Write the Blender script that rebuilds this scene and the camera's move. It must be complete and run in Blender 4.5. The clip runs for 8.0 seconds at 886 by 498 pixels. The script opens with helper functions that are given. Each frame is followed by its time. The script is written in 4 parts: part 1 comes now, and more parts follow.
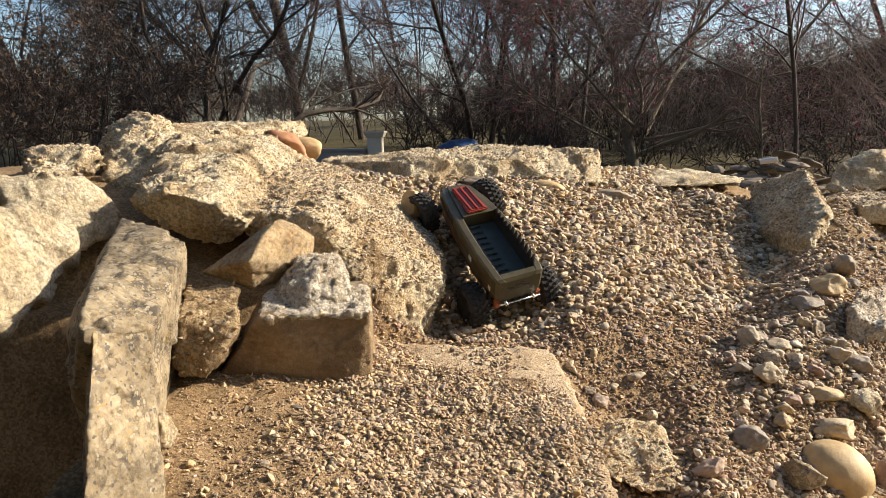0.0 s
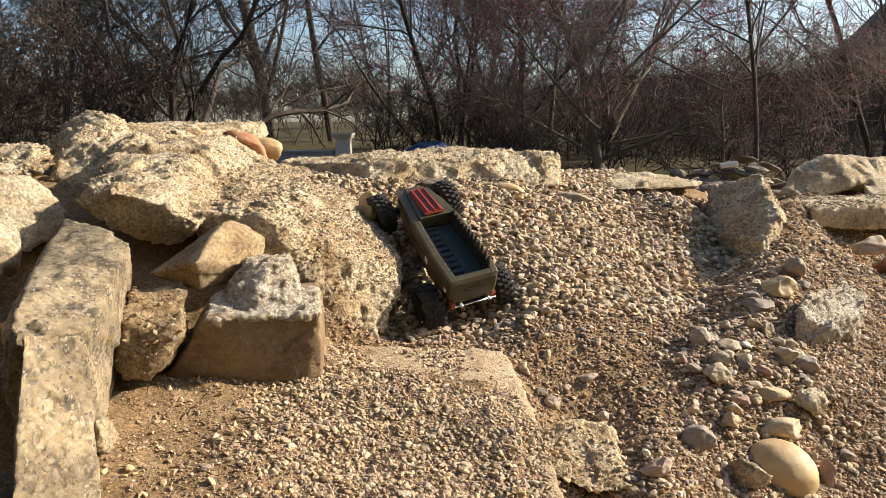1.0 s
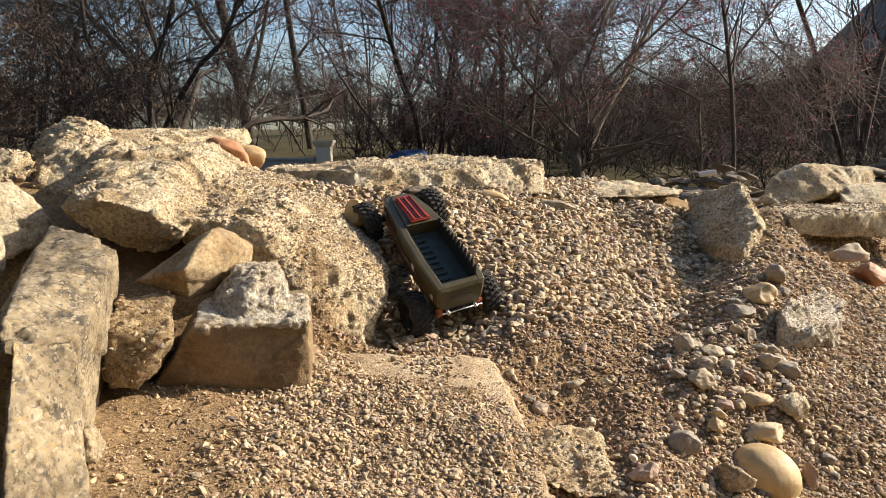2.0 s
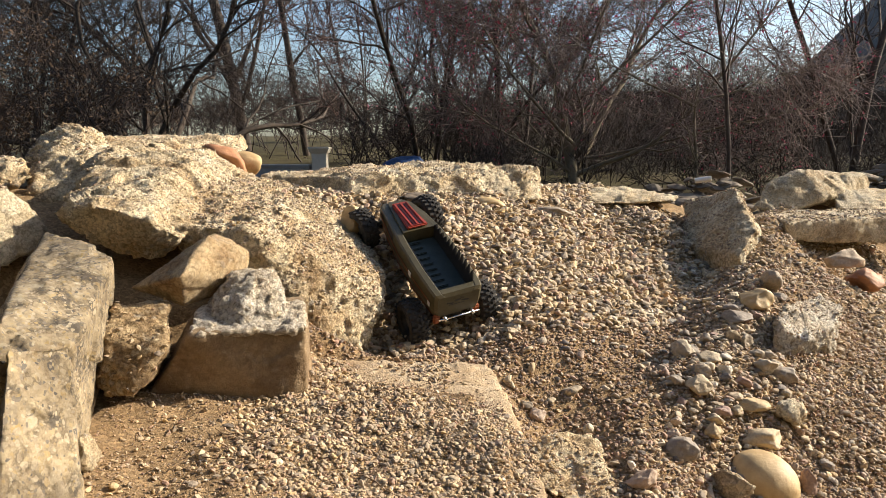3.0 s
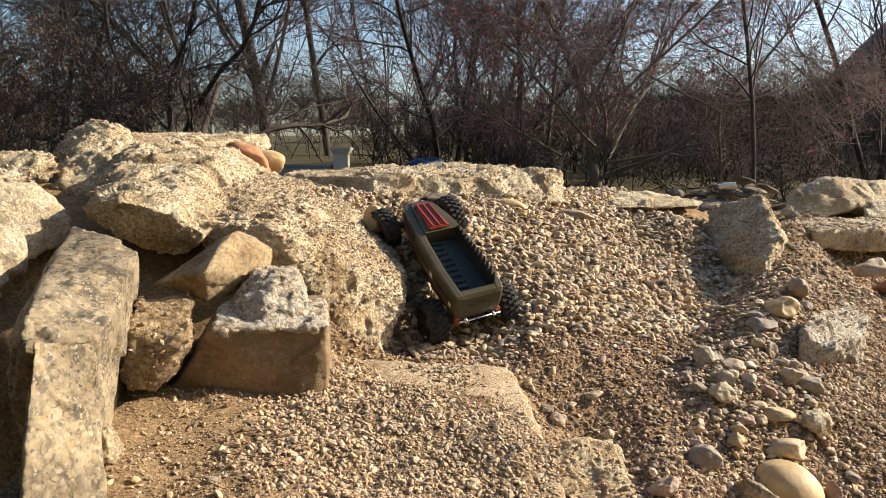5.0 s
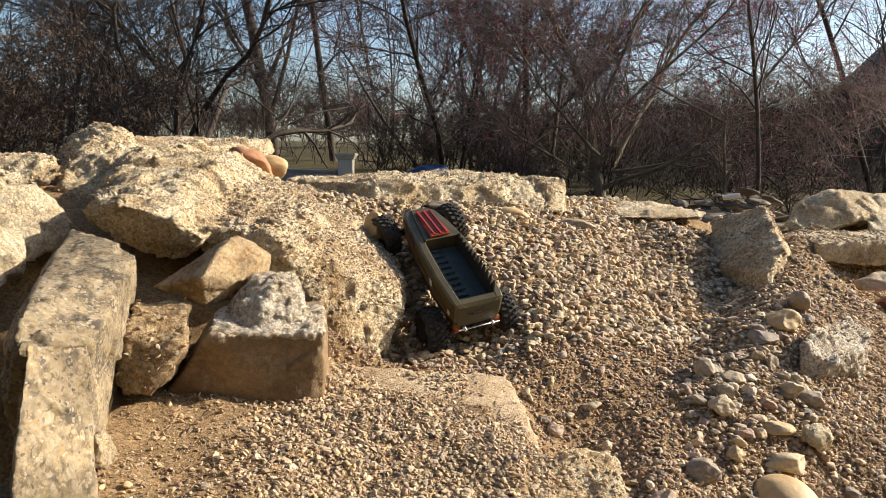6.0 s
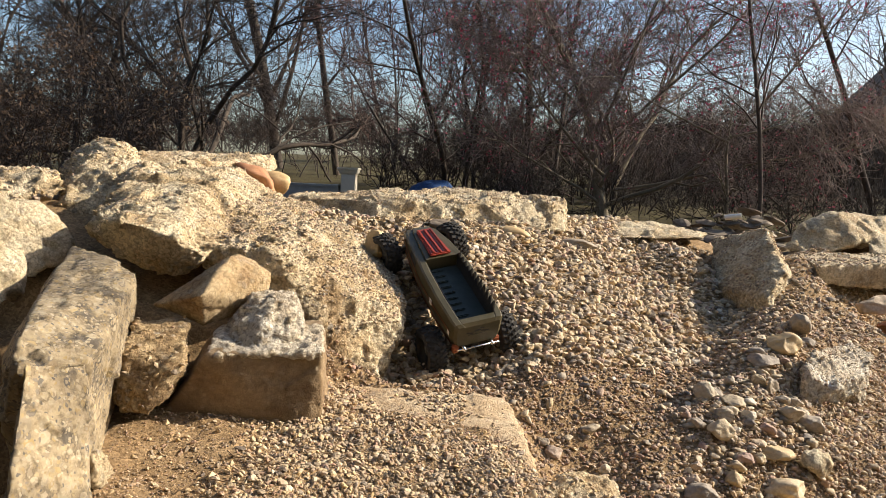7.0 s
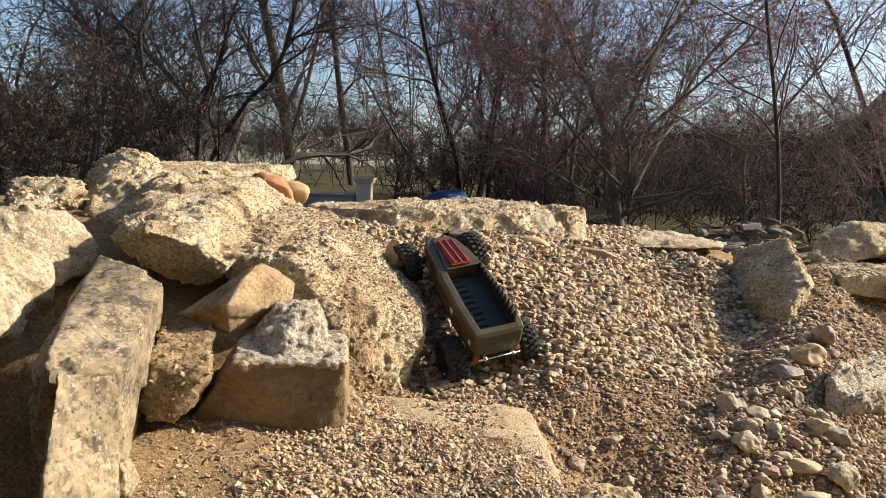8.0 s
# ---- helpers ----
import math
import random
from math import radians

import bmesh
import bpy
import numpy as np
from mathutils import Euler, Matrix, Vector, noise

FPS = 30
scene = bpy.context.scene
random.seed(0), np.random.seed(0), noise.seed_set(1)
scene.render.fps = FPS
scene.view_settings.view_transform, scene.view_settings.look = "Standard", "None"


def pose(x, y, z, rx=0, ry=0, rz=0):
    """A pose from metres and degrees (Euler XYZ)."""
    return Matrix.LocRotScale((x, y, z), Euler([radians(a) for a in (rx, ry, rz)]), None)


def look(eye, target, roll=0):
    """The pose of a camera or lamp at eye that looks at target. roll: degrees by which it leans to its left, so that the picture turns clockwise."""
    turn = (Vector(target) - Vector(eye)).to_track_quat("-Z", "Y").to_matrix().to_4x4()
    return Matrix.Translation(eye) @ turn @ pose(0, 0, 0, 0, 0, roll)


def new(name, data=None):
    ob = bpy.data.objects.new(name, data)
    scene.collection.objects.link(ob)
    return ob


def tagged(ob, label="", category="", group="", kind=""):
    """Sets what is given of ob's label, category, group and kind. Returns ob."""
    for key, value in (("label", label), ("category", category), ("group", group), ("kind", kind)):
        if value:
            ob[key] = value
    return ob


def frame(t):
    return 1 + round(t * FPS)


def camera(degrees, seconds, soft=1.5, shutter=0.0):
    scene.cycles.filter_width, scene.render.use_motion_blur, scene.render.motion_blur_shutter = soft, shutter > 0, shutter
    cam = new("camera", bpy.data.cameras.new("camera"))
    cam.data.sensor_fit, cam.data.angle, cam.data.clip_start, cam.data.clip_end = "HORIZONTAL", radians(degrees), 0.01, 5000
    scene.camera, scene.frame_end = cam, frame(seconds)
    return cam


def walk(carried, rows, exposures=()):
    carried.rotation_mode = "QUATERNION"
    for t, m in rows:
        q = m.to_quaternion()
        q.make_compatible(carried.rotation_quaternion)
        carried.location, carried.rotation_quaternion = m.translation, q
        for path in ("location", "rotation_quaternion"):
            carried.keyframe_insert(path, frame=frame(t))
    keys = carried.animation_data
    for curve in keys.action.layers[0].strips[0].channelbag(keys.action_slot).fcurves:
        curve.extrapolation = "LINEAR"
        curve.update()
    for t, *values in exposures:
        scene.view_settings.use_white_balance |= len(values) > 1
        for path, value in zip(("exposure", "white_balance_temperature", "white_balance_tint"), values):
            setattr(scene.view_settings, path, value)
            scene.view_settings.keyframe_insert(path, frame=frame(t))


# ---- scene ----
cam = camera(63.0, 8.0, soft=0.65)
ROWS = [
    (0.0, -0.0190, -0.0043, 1.2051, 80.725, 0.704, 3.942),
    (0.5, -0.0075, -0.0022, 1.1953, 80.776, 0.432, 2.837),
    (1.0, 0.0234, -0.0003, 1.2023, 80.915, 0.243, 1.754),
    (1.5, 0.0115, -0.0071, 1.2020, 81.196, 0.080, 0.753),
    (3.0, 0.0001, -0.0037, 1.2009, 82.051, 0.052, -0.235),
    (3.5, 0.0000, -0.0000, 1.2000, 82.100, -0.000, -0.003),
    (4.0, -0.0055, 0.0006, 1.1989, 82.110, -0.122, 0.429),
    (4.5, -0.0109, 0.0000, 1.1971, 82.140, -0.400, 0.976),
    (6.0, 0.0029, 0.0075, 1.1989, 82.753, -1.532, 1.825),
    (6.5, 0.0050, 0.0060, 1.2088, 83.302, -1.961, 1.852),
    (7.0, 0.0069, 0.0068, 1.2130, 83.878, -2.211, 2.071),
    (7.5, -0.0045, 0.0052, 1.2100, 84.364, -2.301, 2.512),
    (8.0, -0.0133, 0.0048, 1.2132, 84.584, -2.153, 3.135),
]
walk(cam, [(t, pose(x, y, z, rx, ry, rz)) for t, x, y, z, rx, ry, rz in ROWS], exposures=[(0.0, 0.90), (8.0, 0.90)])

# ---- light ----
SUN_AZ, SUN_EL = 74.0, 27.0
world = bpy.data.worlds.new("sky")
scene.world = world
world.use_nodes = True
sky = world.node_tree.nodes.new("ShaderNodeTexSky")
sky.sky_type, sky.sun_disc = "NISHITA", False
sky.sun_elevation, sky.sun_rotation = radians(SUN_EL), radians(SUN_AZ)
sky.air_density, sky.dust_density, sky.ozone_density = 1.0, 1.6, 2.2
world.node_tree.links.new(sky.outputs[0], world.node_tree.nodes["Background"].inputs[0])
world.node_tree.nodes["Background"].inputs[1].default_value = 0.098
sun = new("sun", bpy.data.lights.new("sun", "SUN"))
sun.data.energy, sun.data.angle, sun.data.color = 5.0, radians(0.53), (1.0, 0.875, 0.71)
toward = Vector((math.sin(radians(SUN_AZ)) * math.cos(radians(SUN_EL)), math.cos(radians(SUN_AZ)) * math.cos(radians(SUN_EL)), math.sin(radians(SUN_EL))))
sun.matrix_world = look(toward * 60, (0, 0, 0))

# ---- materials ----
def material(name, build, rough=0.85, metal=0.0):
    m = bpy.data.materials.new(name)
    m.use_nodes = True
    nt = m.node_tree
    b = nt.nodes["Principled BSDF"]
    b.inputs["Roughness"].default_value, b.inputs["Metallic"].default_value = rough, metal
    build(nt, b)
    return m


def node(nt, kind, links=(), **values):
    n = nt.nodes.new("ShaderNode" + kind)
    for k, v in values.items():
        if k in n.inputs:
            n.inputs[k].default_value = v
        else:
            setattr(n, k, v)
    for socket, source in links:
        nt.links.new(source, n.inputs[socket])
    return n


def ramp(nt, source, stops):
    r = nt.nodes.new("ShaderNodeValToRGB")
    while len(r.color_ramp.elements) < len(stops):
        r.color_ramp.elements.new(0.5)
    for e, (p, c) in zip(r.color_ramp.elements, stops):
        e.position, e.color = p, (*c, 1)
    nt.links.new(source, r.inputs[0])
    return r.outputs[0]


def mix(nt, fac, a, b, mode="MIX"):
    n = nt.nodes.new("ShaderNodeMix")
    n.data_type, n.blend_type = "RGBA", mode
    for i, v in ((0, fac), (6, a), (7, b)):
        if isinstance(v, (int, float)):
            n.inputs[i].default_value = v
        elif isinstance(v, tuple):
            n.inputs[i].default_value = (*v, 1)
        else:
            nt.links.new(v, n.inputs[i])
    return n.outputs[2]


def bump(nt, b, height, strength, distance, prior=None):
    n = node(nt, "Bump", [("Height", height)], Strength=strength, Distance=distance)
    if prior:
        nt.links.new(prior, n.inputs["Normal"])
    nt.links.new(n.outputs[0], b.inputs["Normal"])
    return n.outputs[0]


def coords(nt):
    return nt.nodes.new("ShaderNodeNewGeometry").outputs["Position"]


def noise_at(nt, p, scale, detail=6.0, rough=0.6):
    return node(nt, "TexNoise", [("Vector", p)], Scale=scale, Detail=detail, Roughness=rough).outputs["Fac"]


def concrete(dark, mid, light, stone=1.0, pit=1.0):
    """Broken concrete: stained paste, crumbled fine, with rounded aggregate showing at three sizes."""
    def build(nt, b):
        p = coords(nt)
        nz = node(nt, "TexNoise", [("Vector", p)], Scale=55.0, Detail=3.0)
        sc = node(nt, "VectorMath", [(0, nz.outputs["Color"])], operation="SCALE", Scale=0.014)
        q = node(nt, "VectorMath", [(0, p), (1, sc.outputs[0])], operation="ADD").outputs[0]
        col = ramp(nt, noise_at(nt, p, 8.0, 9.0, 0.68), [(0.34, dark), (0.46, mid), (0.60, light)])
        stain = ramp(nt, noise_at(nt, p, 5.5, 7.0, 0.65), [(0.40, (1, 1, 1)), (0.52, (1.0, 0.93, 0.80)), (0.60, (0.86, 0.70, 0.50)), (0.66, (1, 1, 1))])
        col = mix(nt, 0.6, col, stain, "MULTIPLY")
        v1 = node(nt, "TexVoronoi", [("Vector", q)], Scale=58.0)
        v2 = node(nt, "TexVoronoi", [("Vector", q)], Scale=130.0)
        v3 = node(nt, "TexVoronoi", [("Vector", q)], Scale=290.0)
        pick = [node(nt, "SeparateColor", [("Color", v.outputs["Color"])]).outputs[0] for v in (v1, v2, v3)]
        tint = ramp(nt, pick[0], [(0.0, (0.34, 0.25, 0.15)), (0.3, (0.55, 0.46, 0.31)), (0.55, (0.36, 0.34, 0.31)), (0.75, (0.60, 0.46, 0.25)), (1.0, (0.72, 0.66, 0.53))])
        patch = ramp(nt, noise_at(nt, p, 15.0, 5.0), [(0.44, (0, 0, 0)), (0.55, (1, 1, 1))])
        core = ramp(nt, v1.outputs["Distance"], [(0.32, (1, 1, 1)), (0.52, (0, 0, 0))])
        fac = node(nt, "Math", [(0, patch), (1, core)], operation="MULTIPLY")
        fac = node(nt, "Math", [(0, fac.outputs[0])], operation="MULTIPLY")
        fac.inputs[1].default_value = 0.7 * min(stone, 1.2)
        col = mix(nt, fac.outputs[0], col, tint)
        for k, (lo, hi) in ((1, (0.66, 1.16)), (2, (0.74, 1.14))):
            grains = ramp(nt, pick[k], [(0.0, (lo, lo * 0.97, lo * 0.93)), (0.35, (0.98, 0.97, 0.95)), (1.0, (hi, hi, hi * 0.99))])
            col = mix(nt, min(1.0, 0.35 + 0.45 * stone), col, grains, "MULTIPLY")
        # Crevices, cracks and pits: the shade of hollows multiplied into the colour.
        gap_shade = ramp(nt, v2.outputs["Distance"], [(0.52, (1, 1, 1)), (0.80, (0.42, 0.36, 0.29))])
        col = mix(nt, min(0.9, 0.5 * pit), col, gap_shade, "MULTIPLY")
        crack_shade = ramp(nt, noise_at(nt, p, 34.0, 10.0, 0.78), [(0.30, (0.36, 0.31, 0.25)), (0.41, (1, 1, 1))])
        col = mix(nt, 0.8 * min(1.0, pit), col, crack_shade, "MULTIPLY")
        hole_shade = ramp(nt, noise_at(nt, p, 120.0, 6.0, 0.75), [(0.33, (0.38, 0.33, 0.27)), (0.43, (1, 1, 1))])
        col = mix(nt, 0.75 * min(1.0, pit), col, hole_shade, "MULTIPLY")
        nt.links.new(col, b.inputs["Base Color"])
        h = bump(nt, b, v1.outputs["Distance"], 0.5 * min(1.0, stone), -0.004)
        h = bump(nt, b, v2.outputs["Distance"], 0.75 * min(1.0, stone), -0.006, h)
        h = bump(nt, b, v3.outputs["Distance"], 0.7 * min(1.0, 0.3 + stone), -0.003, h)
        h = bump(nt, b, noise_at(nt, p, 48.0, 12.0, 0.80), 0.9 * min(1.0, pit), 0.016, h)
        bump(nt, b, noise_at(nt, p, 240.0, 6.0, 0.75), 0.7, 0.003, h)
    return build


def cut_aggregate(nt, b):
    """A sawn or split face: flat pebbles of many pale colours set in grey paste, worn hollow in spots."""
    p = coords(nt)
    nz = node(nt, "TexNoise", [("Vector", p)], Scale=60.0, Detail=4.0)
    sc = node(nt, "VectorMath", [(0, nz.outputs["Color"])], operation="SCALE", Scale=0.016)
    q = node(nt, "VectorMath", [(0, p), (1, sc.outputs[0])], operation="ADD").outputs[0]
    col = ramp(nt, noise_at(nt, p, 26.0, 8.0, 0.7), [(0.38, (0.17, 0.155, 0.135)), (0.46, (0.36, 0.31, 0.23)), (0.52, (0.52, 0.45, 0.33)), (0.62, (0.66, 0.58, 0.43))])
    for scale, size, share in ((38.0, 0.42, 0.40), (75.0, 0.46, 0.55), (170.0, 0.5, 0.7)):
        v = node(nt, "TexVoronoi", [("Vector", q)], Scale=scale)
        rgb = node(nt, "SeparateColor", [("Color", v.outputs["Color"])])
        stones = ramp(nt, rgb.outputs[0], [(0.0, (0.17, 0.17, 0.18)), (0.16, (0.36, 0.33, 0.29)), (0.3, (0.64, 0.57, 0.43)), (0.45, (0.60, 0.48, 0.26)), (0.55, (0.44, 0.37, 0.27)), (0.8, (0.72, 0.67, 0.55)), (1.0, (0.50, 0.44, 0.35))])
        inside = ramp(nt, v.outputs["Distance"], [(size - 0.08, (1, 1, 1)), (size, (0, 0, 0))])
        chosen = ramp(nt, rgb.outputs[1], [(share, (1, 1, 1)), (share + 0.02, (0, 0, 0))])
        col = mix(nt, node(nt, "Math", [(0, inside), (1, chosen)], operation="MULTIPLY").outputs[0], col, stones)
    tone = ramp(nt, noise_at(nt, p, 7.0, 6.0), [(0.36, (0.38, 0.335, 0.27)), (0.60, (0.76, 0.69, 0.58))])
    col = mix(nt, 1.0, col, tone, "MULTIPLY")
    worn = ramp(nt, noise_at(nt, p, 42.0, 9.0, 0.75), [(0.32, (0.40, 0.37, 0.33)), (0.43, (1, 1, 1))])
    col = mix(nt, 0.85, col, worn, "MULTIPLY")
    nt.links.new(col, b.inputs["Base Color"])
    h = bump(nt, b, worn, 0.7, 0.006)
    h = bump(nt, b, noise_at(nt, p, 60.0, 12.0, 0.78), 0.8, 0.010, h)
    bump(nt, b, noise_at(nt, p, 260.0, 6.0, 0.75), 0.6, 0.0025, h)


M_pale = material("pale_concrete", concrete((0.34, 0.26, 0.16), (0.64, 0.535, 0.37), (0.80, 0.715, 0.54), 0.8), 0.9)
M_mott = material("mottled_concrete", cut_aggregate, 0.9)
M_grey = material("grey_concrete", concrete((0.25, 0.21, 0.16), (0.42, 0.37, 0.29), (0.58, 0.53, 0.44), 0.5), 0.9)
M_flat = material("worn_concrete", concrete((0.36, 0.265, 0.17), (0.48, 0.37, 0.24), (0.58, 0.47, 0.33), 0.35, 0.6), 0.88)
# Cast concrete darkened: the shade on the block's front is in the colour.
M_smooth_shade = material("shaded_cast_concrete", concrete((0.150, 0.102, 0.056), (0.205, 0.145, 0.082), (0.28, 0.205, 0.122), 0.15, 0.4), 0.88)
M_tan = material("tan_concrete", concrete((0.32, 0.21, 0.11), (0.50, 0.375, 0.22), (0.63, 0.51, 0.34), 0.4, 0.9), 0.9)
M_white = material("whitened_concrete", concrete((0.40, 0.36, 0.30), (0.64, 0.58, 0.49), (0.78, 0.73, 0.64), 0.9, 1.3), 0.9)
# Darker copy of the conglomerate; shade in the gap goes into its colour.
M_cong_shade = material("shaded_conglomerate", concrete((0.19, 0.125, 0.062), (0.36, 0.26, 0.145), (0.54, 0.42, 0.26), 1.1, 1.2), 0.92)
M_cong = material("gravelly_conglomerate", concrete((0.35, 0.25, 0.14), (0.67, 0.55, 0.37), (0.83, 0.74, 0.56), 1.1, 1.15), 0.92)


def soil(nt, b):
    b.inputs["Specular IOR Level"].default_value = 0.15
    p = coords(nt)
    base = ramp(nt, noise_at(nt, p, 5.0, 9.0, 0.7), [(0.3, (0.17, 0.115, 0.062)), (0.5, (0.26, 0.178, 0.095)), (0.7, (0.35, 0.25, 0.14))])
    v = node(nt, "TexVoronoi", [("Vector", p)], Scale=210.0)
    grain = ramp(nt, node(nt, "SeparateColor", [("Color", v.outputs["Color"])]).outputs[0], [(0.0, (0.55, 0.5, 0.48)), (0.6, (1.0, 1.0, 1.0)), (1.0, (1.45, 1.4, 1.35))])
    earth = mix(nt, 0.8, base, grain, "MULTIPLY")
    grass = ramp(nt, noise_at(nt, p, 3.0, 9.0, 0.75), [(0.3, (0.045, 0.034, 0.018)), (0.5, (0.075, 0.062, 0.028)), (0.7, (0.11, 0.10, 0.04))])
    far = node(nt, "Math", [(0, node(nt, "SeparateXYZ", [("Vector", p)]).outputs["Y"]), (1, noise_at(nt, p, 0.9, 4.0))], operation="ADD")
    where = ramp(nt, node(nt, "MapRange", [("Value", far.outputs[0])], **{"From Min": 4.5, "From Max": 9.0}).outputs[0], [(0.0, (0, 0, 0)), (0.6, (1, 1, 1))])
    nt.links.new(mix(nt, where, earth, grass), b.inputs["Base Color"])
    h = bump(nt, b, v.outputs["Distance"], 0.3, -0.003)
    bump(nt, b, noise_at(nt, p, 60.0, 8.0, 0.7), 0.7, 0.01, h)


M_soil = material("sandy_soil", soil, 0.95)


def pebble(stops, source="Random Per Island"):
    def build(nt, b):
        if source == "Random":
            r = nt.nodes.new("ShaderNodeObjectInfo").outputs["Random"]
        else:
            r = nt.nodes.new("ShaderNodeNewGeometry").outputs[source]
        base = ramp(nt, r, stops)
        p = coords(nt)
        var = ramp(nt, noise_at(nt, p, 120.0, 5.0, 0.65), [(0.3, (0.68, 0.66, 0.63)), (0.7, (1.15, 1.13, 1.1))])
        nt.links.new(mix(nt, 0.9, base, var, "MULTIPLY"), b.inputs["Base Color"])
        bump(nt, b, noise_at(nt, p, 200.0, 5.0, 0.7), 0.5, 0.003)
    return build


STOPS = [(0.0, (0.13, 0.11, 0.10)), (0.12, (0.33, 0.28, 0.22)), (0.3, (0.46, 0.38, 0.26)), (0.45, (0.25, 0.21, 0.17)), (0.58, (0.52, 0.42, 0.27)),
         (0.7, (0.34, 0.23, 0.18)), (0.8, (0.55, 0.48, 0.37)), (0.9, (0.45, 0.33, 0.17)), (1.0, (0.62, 0.58, 0.50))]
DARKER = [(p, tuple(c * k for c, k in zip(col, (0.92, 0.80, 0.72)))) for p, col in STOPS]
PALER = [(p, tuple(min(c * k, 0.78) for c, k in zip(col, (1.16, 1.11, 1.02)))) for p, col in STOPS]
M_peb = material("bank_pebbles", pebble(PALER), 0.75)
M_peb2 = material("path_gravel", pebble(DARKER), 0.8)
M_crumb = material("slab_gravel", pebble([(p, tuple(c * k for c, k in zip(col, (1.06, 0.98, 0.86)))) for p, col in STOPS]), 0.8)
M_stone = material("field_stone", pebble(STOPS, "Random"), 0.75)


def plain(c0, c1, scale=20.0, relief=0.0):
    def build(nt, b):
        p = coords(nt)
        nt.links.new(ramp(nt, noise_at(nt, p, scale, 7.0, 0.65), [(0.3, c0), (0.7, c1)]), b.inputs["Base Color"])
        if relief:
            bump(nt, b, noise_at(nt, p, scale * 4, 6.0, 0.7), 0.6, relief)
    return build


M_yellow = material("yellow_cobble", plain((0.42, 0.28, 0.12), (0.60, 0.43, 0.22), 25.0, 0.002), 0.6)
M_orange = material("rusty_stone", plain((0.27, 0.11, 0.05), (0.46, 0.23, 0.11), 14.0, 0.003), 0.7)
M_bark = material("grey_bark", plain((0.036, 0.028, 0.022), (0.09, 0.069, 0.052), 14.0, 0.01), 0.95)
M_bark2 = material("mossy_bark", plain((0.11, 0.092, 0.060), (0.25, 0.21, 0.15), 12.0, 0.01), 0.95)
M_twig = material("brown_twigs", plain((0.030, 0.021, 0.017), (0.068, 0.047, 0.036), 3.0), 0.9)
M_twigred = material("red_brown_twigs", plain((0.062, 0.034, 0.030), (0.145, 0.082, 0.068), 3.0), 0.85)
# Twigs paler than the rest, sunlight on the branches painted in.
M_twiglit = material("sunlit_grey_brown_twigs", plain((0.10, 0.072, 0.062), (0.27, 0.20, 0.17), 4.0), 0.85)
M_bud = material("red_buds", plain((0.42, 0.05, 0.09), (0.60, 0.11, 0.17), 8.0), 0.7)
M_slate = material("dark_slate", plain((0.085, 0.062, 0.044), (0.21, 0.165, 0.115), 20.0, 0.004), 0.8)
# Near-black brush: the shade it stands in is put into the colour.
M_shadebrush = material("shaded_brush", plain((0.014, 0.010, 0.008), (0.034, 0.025, 0.020), 3.0), 0.95)
M_straw = material("dry_straw", plain((0.13, 0.085, 0.05), (0.30, 0.21, 0.12), 30.0), 0.9)
M_leaf = material("dry_leaves", plain((0.08, 0.05, 0.03), (0.17, 0.11, 0.065), 6.0), 0.9)

# ---- shapes ----
def lattice(seed):
    return np.random.RandomState(seed).rand(4096).astype(np.float64)


def vnoise(p, seed=0):
    """Smooth value noise in -1..1 of an array of points (n, 3)."""
    table = lattice(seed)
    i = np.floor(p).astype(np.int64)
    f = p - i
    f = f * f * (3 - 2 * f)
    out = 0
    for dx in (0, 1):
        for dy in (0, 1):
            for dz in (0, 1):
                h = ((i[:, 0] + dx) * 73856093 ^ (i[:, 1] + dy) * 19349663 ^ (i[:, 2] + dz) * 83492791) & 4095
                w = (f[:, 0] if dx else 1 - f[:, 0]) * (f[:, 1] if dy else 1 - f[:, 1]) * (f[:, 2] if dz else 1 - f[:, 2])
                out = out + w * table[h]
    return out * 2 - 1


def fnoise(p, octaves=4, seed=0):
    total, a = 0, 1.0
    for k in range(octaves):
        total = total + a * vnoise(p * 2.03 ** k + 17.3 * k, seed + k)
        a *= 0.5
    return total


def sstep(a, b, x):
    t = np.clip((x - a) / (b - a), 0, 1)
    return t * t * (3 - 2 * t)


def mesh_object(name, verts, faces, mat, parent=None, smooth=True):
    me = bpy.data.meshes.new(name)
    verts, faces = np.asarray(verts, np.float32), np.asarray(faces, np.int32)
    k = faces.shape[1]
    me.vertices.add(len(verts)), me.loops.add(faces.size), me.polygons.add(len(faces))
    me.vertices.foreach_set("co", verts.ravel())
    me.loops.foreach_set("vertex_index", faces.ravel())
    me.polygons.foreach_set("loop_start", np.arange(0, faces.size, k, dtype=np.int32))
    me.polygons.foreach_set("use_smooth", np.full(len(faces), smooth))
    me.update(calc_edges=True)
    me.materials.append(mat)
    ob = new(name, me)
    ob.parent = parent
    return ob


def part(name, bm, mat, parent, label="", smooth=False):
    me = bpy.data.meshes.new(name)
    bm.normal_update()
    bm.to_mesh(me)
    bm.free()
    if smooth:
        me.polygons.foreach_set("use_smooth", np.full(len(me.polygons), True))
    me.materials.append(mat)
    ob = new(name, me)
    ob.parent = parent
    return tagged(ob, label)


# ---- ground ----
def slab_plane(x, y):
    return 0.717 - 0.125 * (x + 0.16) + 0.155 * (y - 1.62)


def slab_edge(y):
    return 0.185 - 0.145 * (y - 1.2) - 0.012 * np.sin(y * 23)


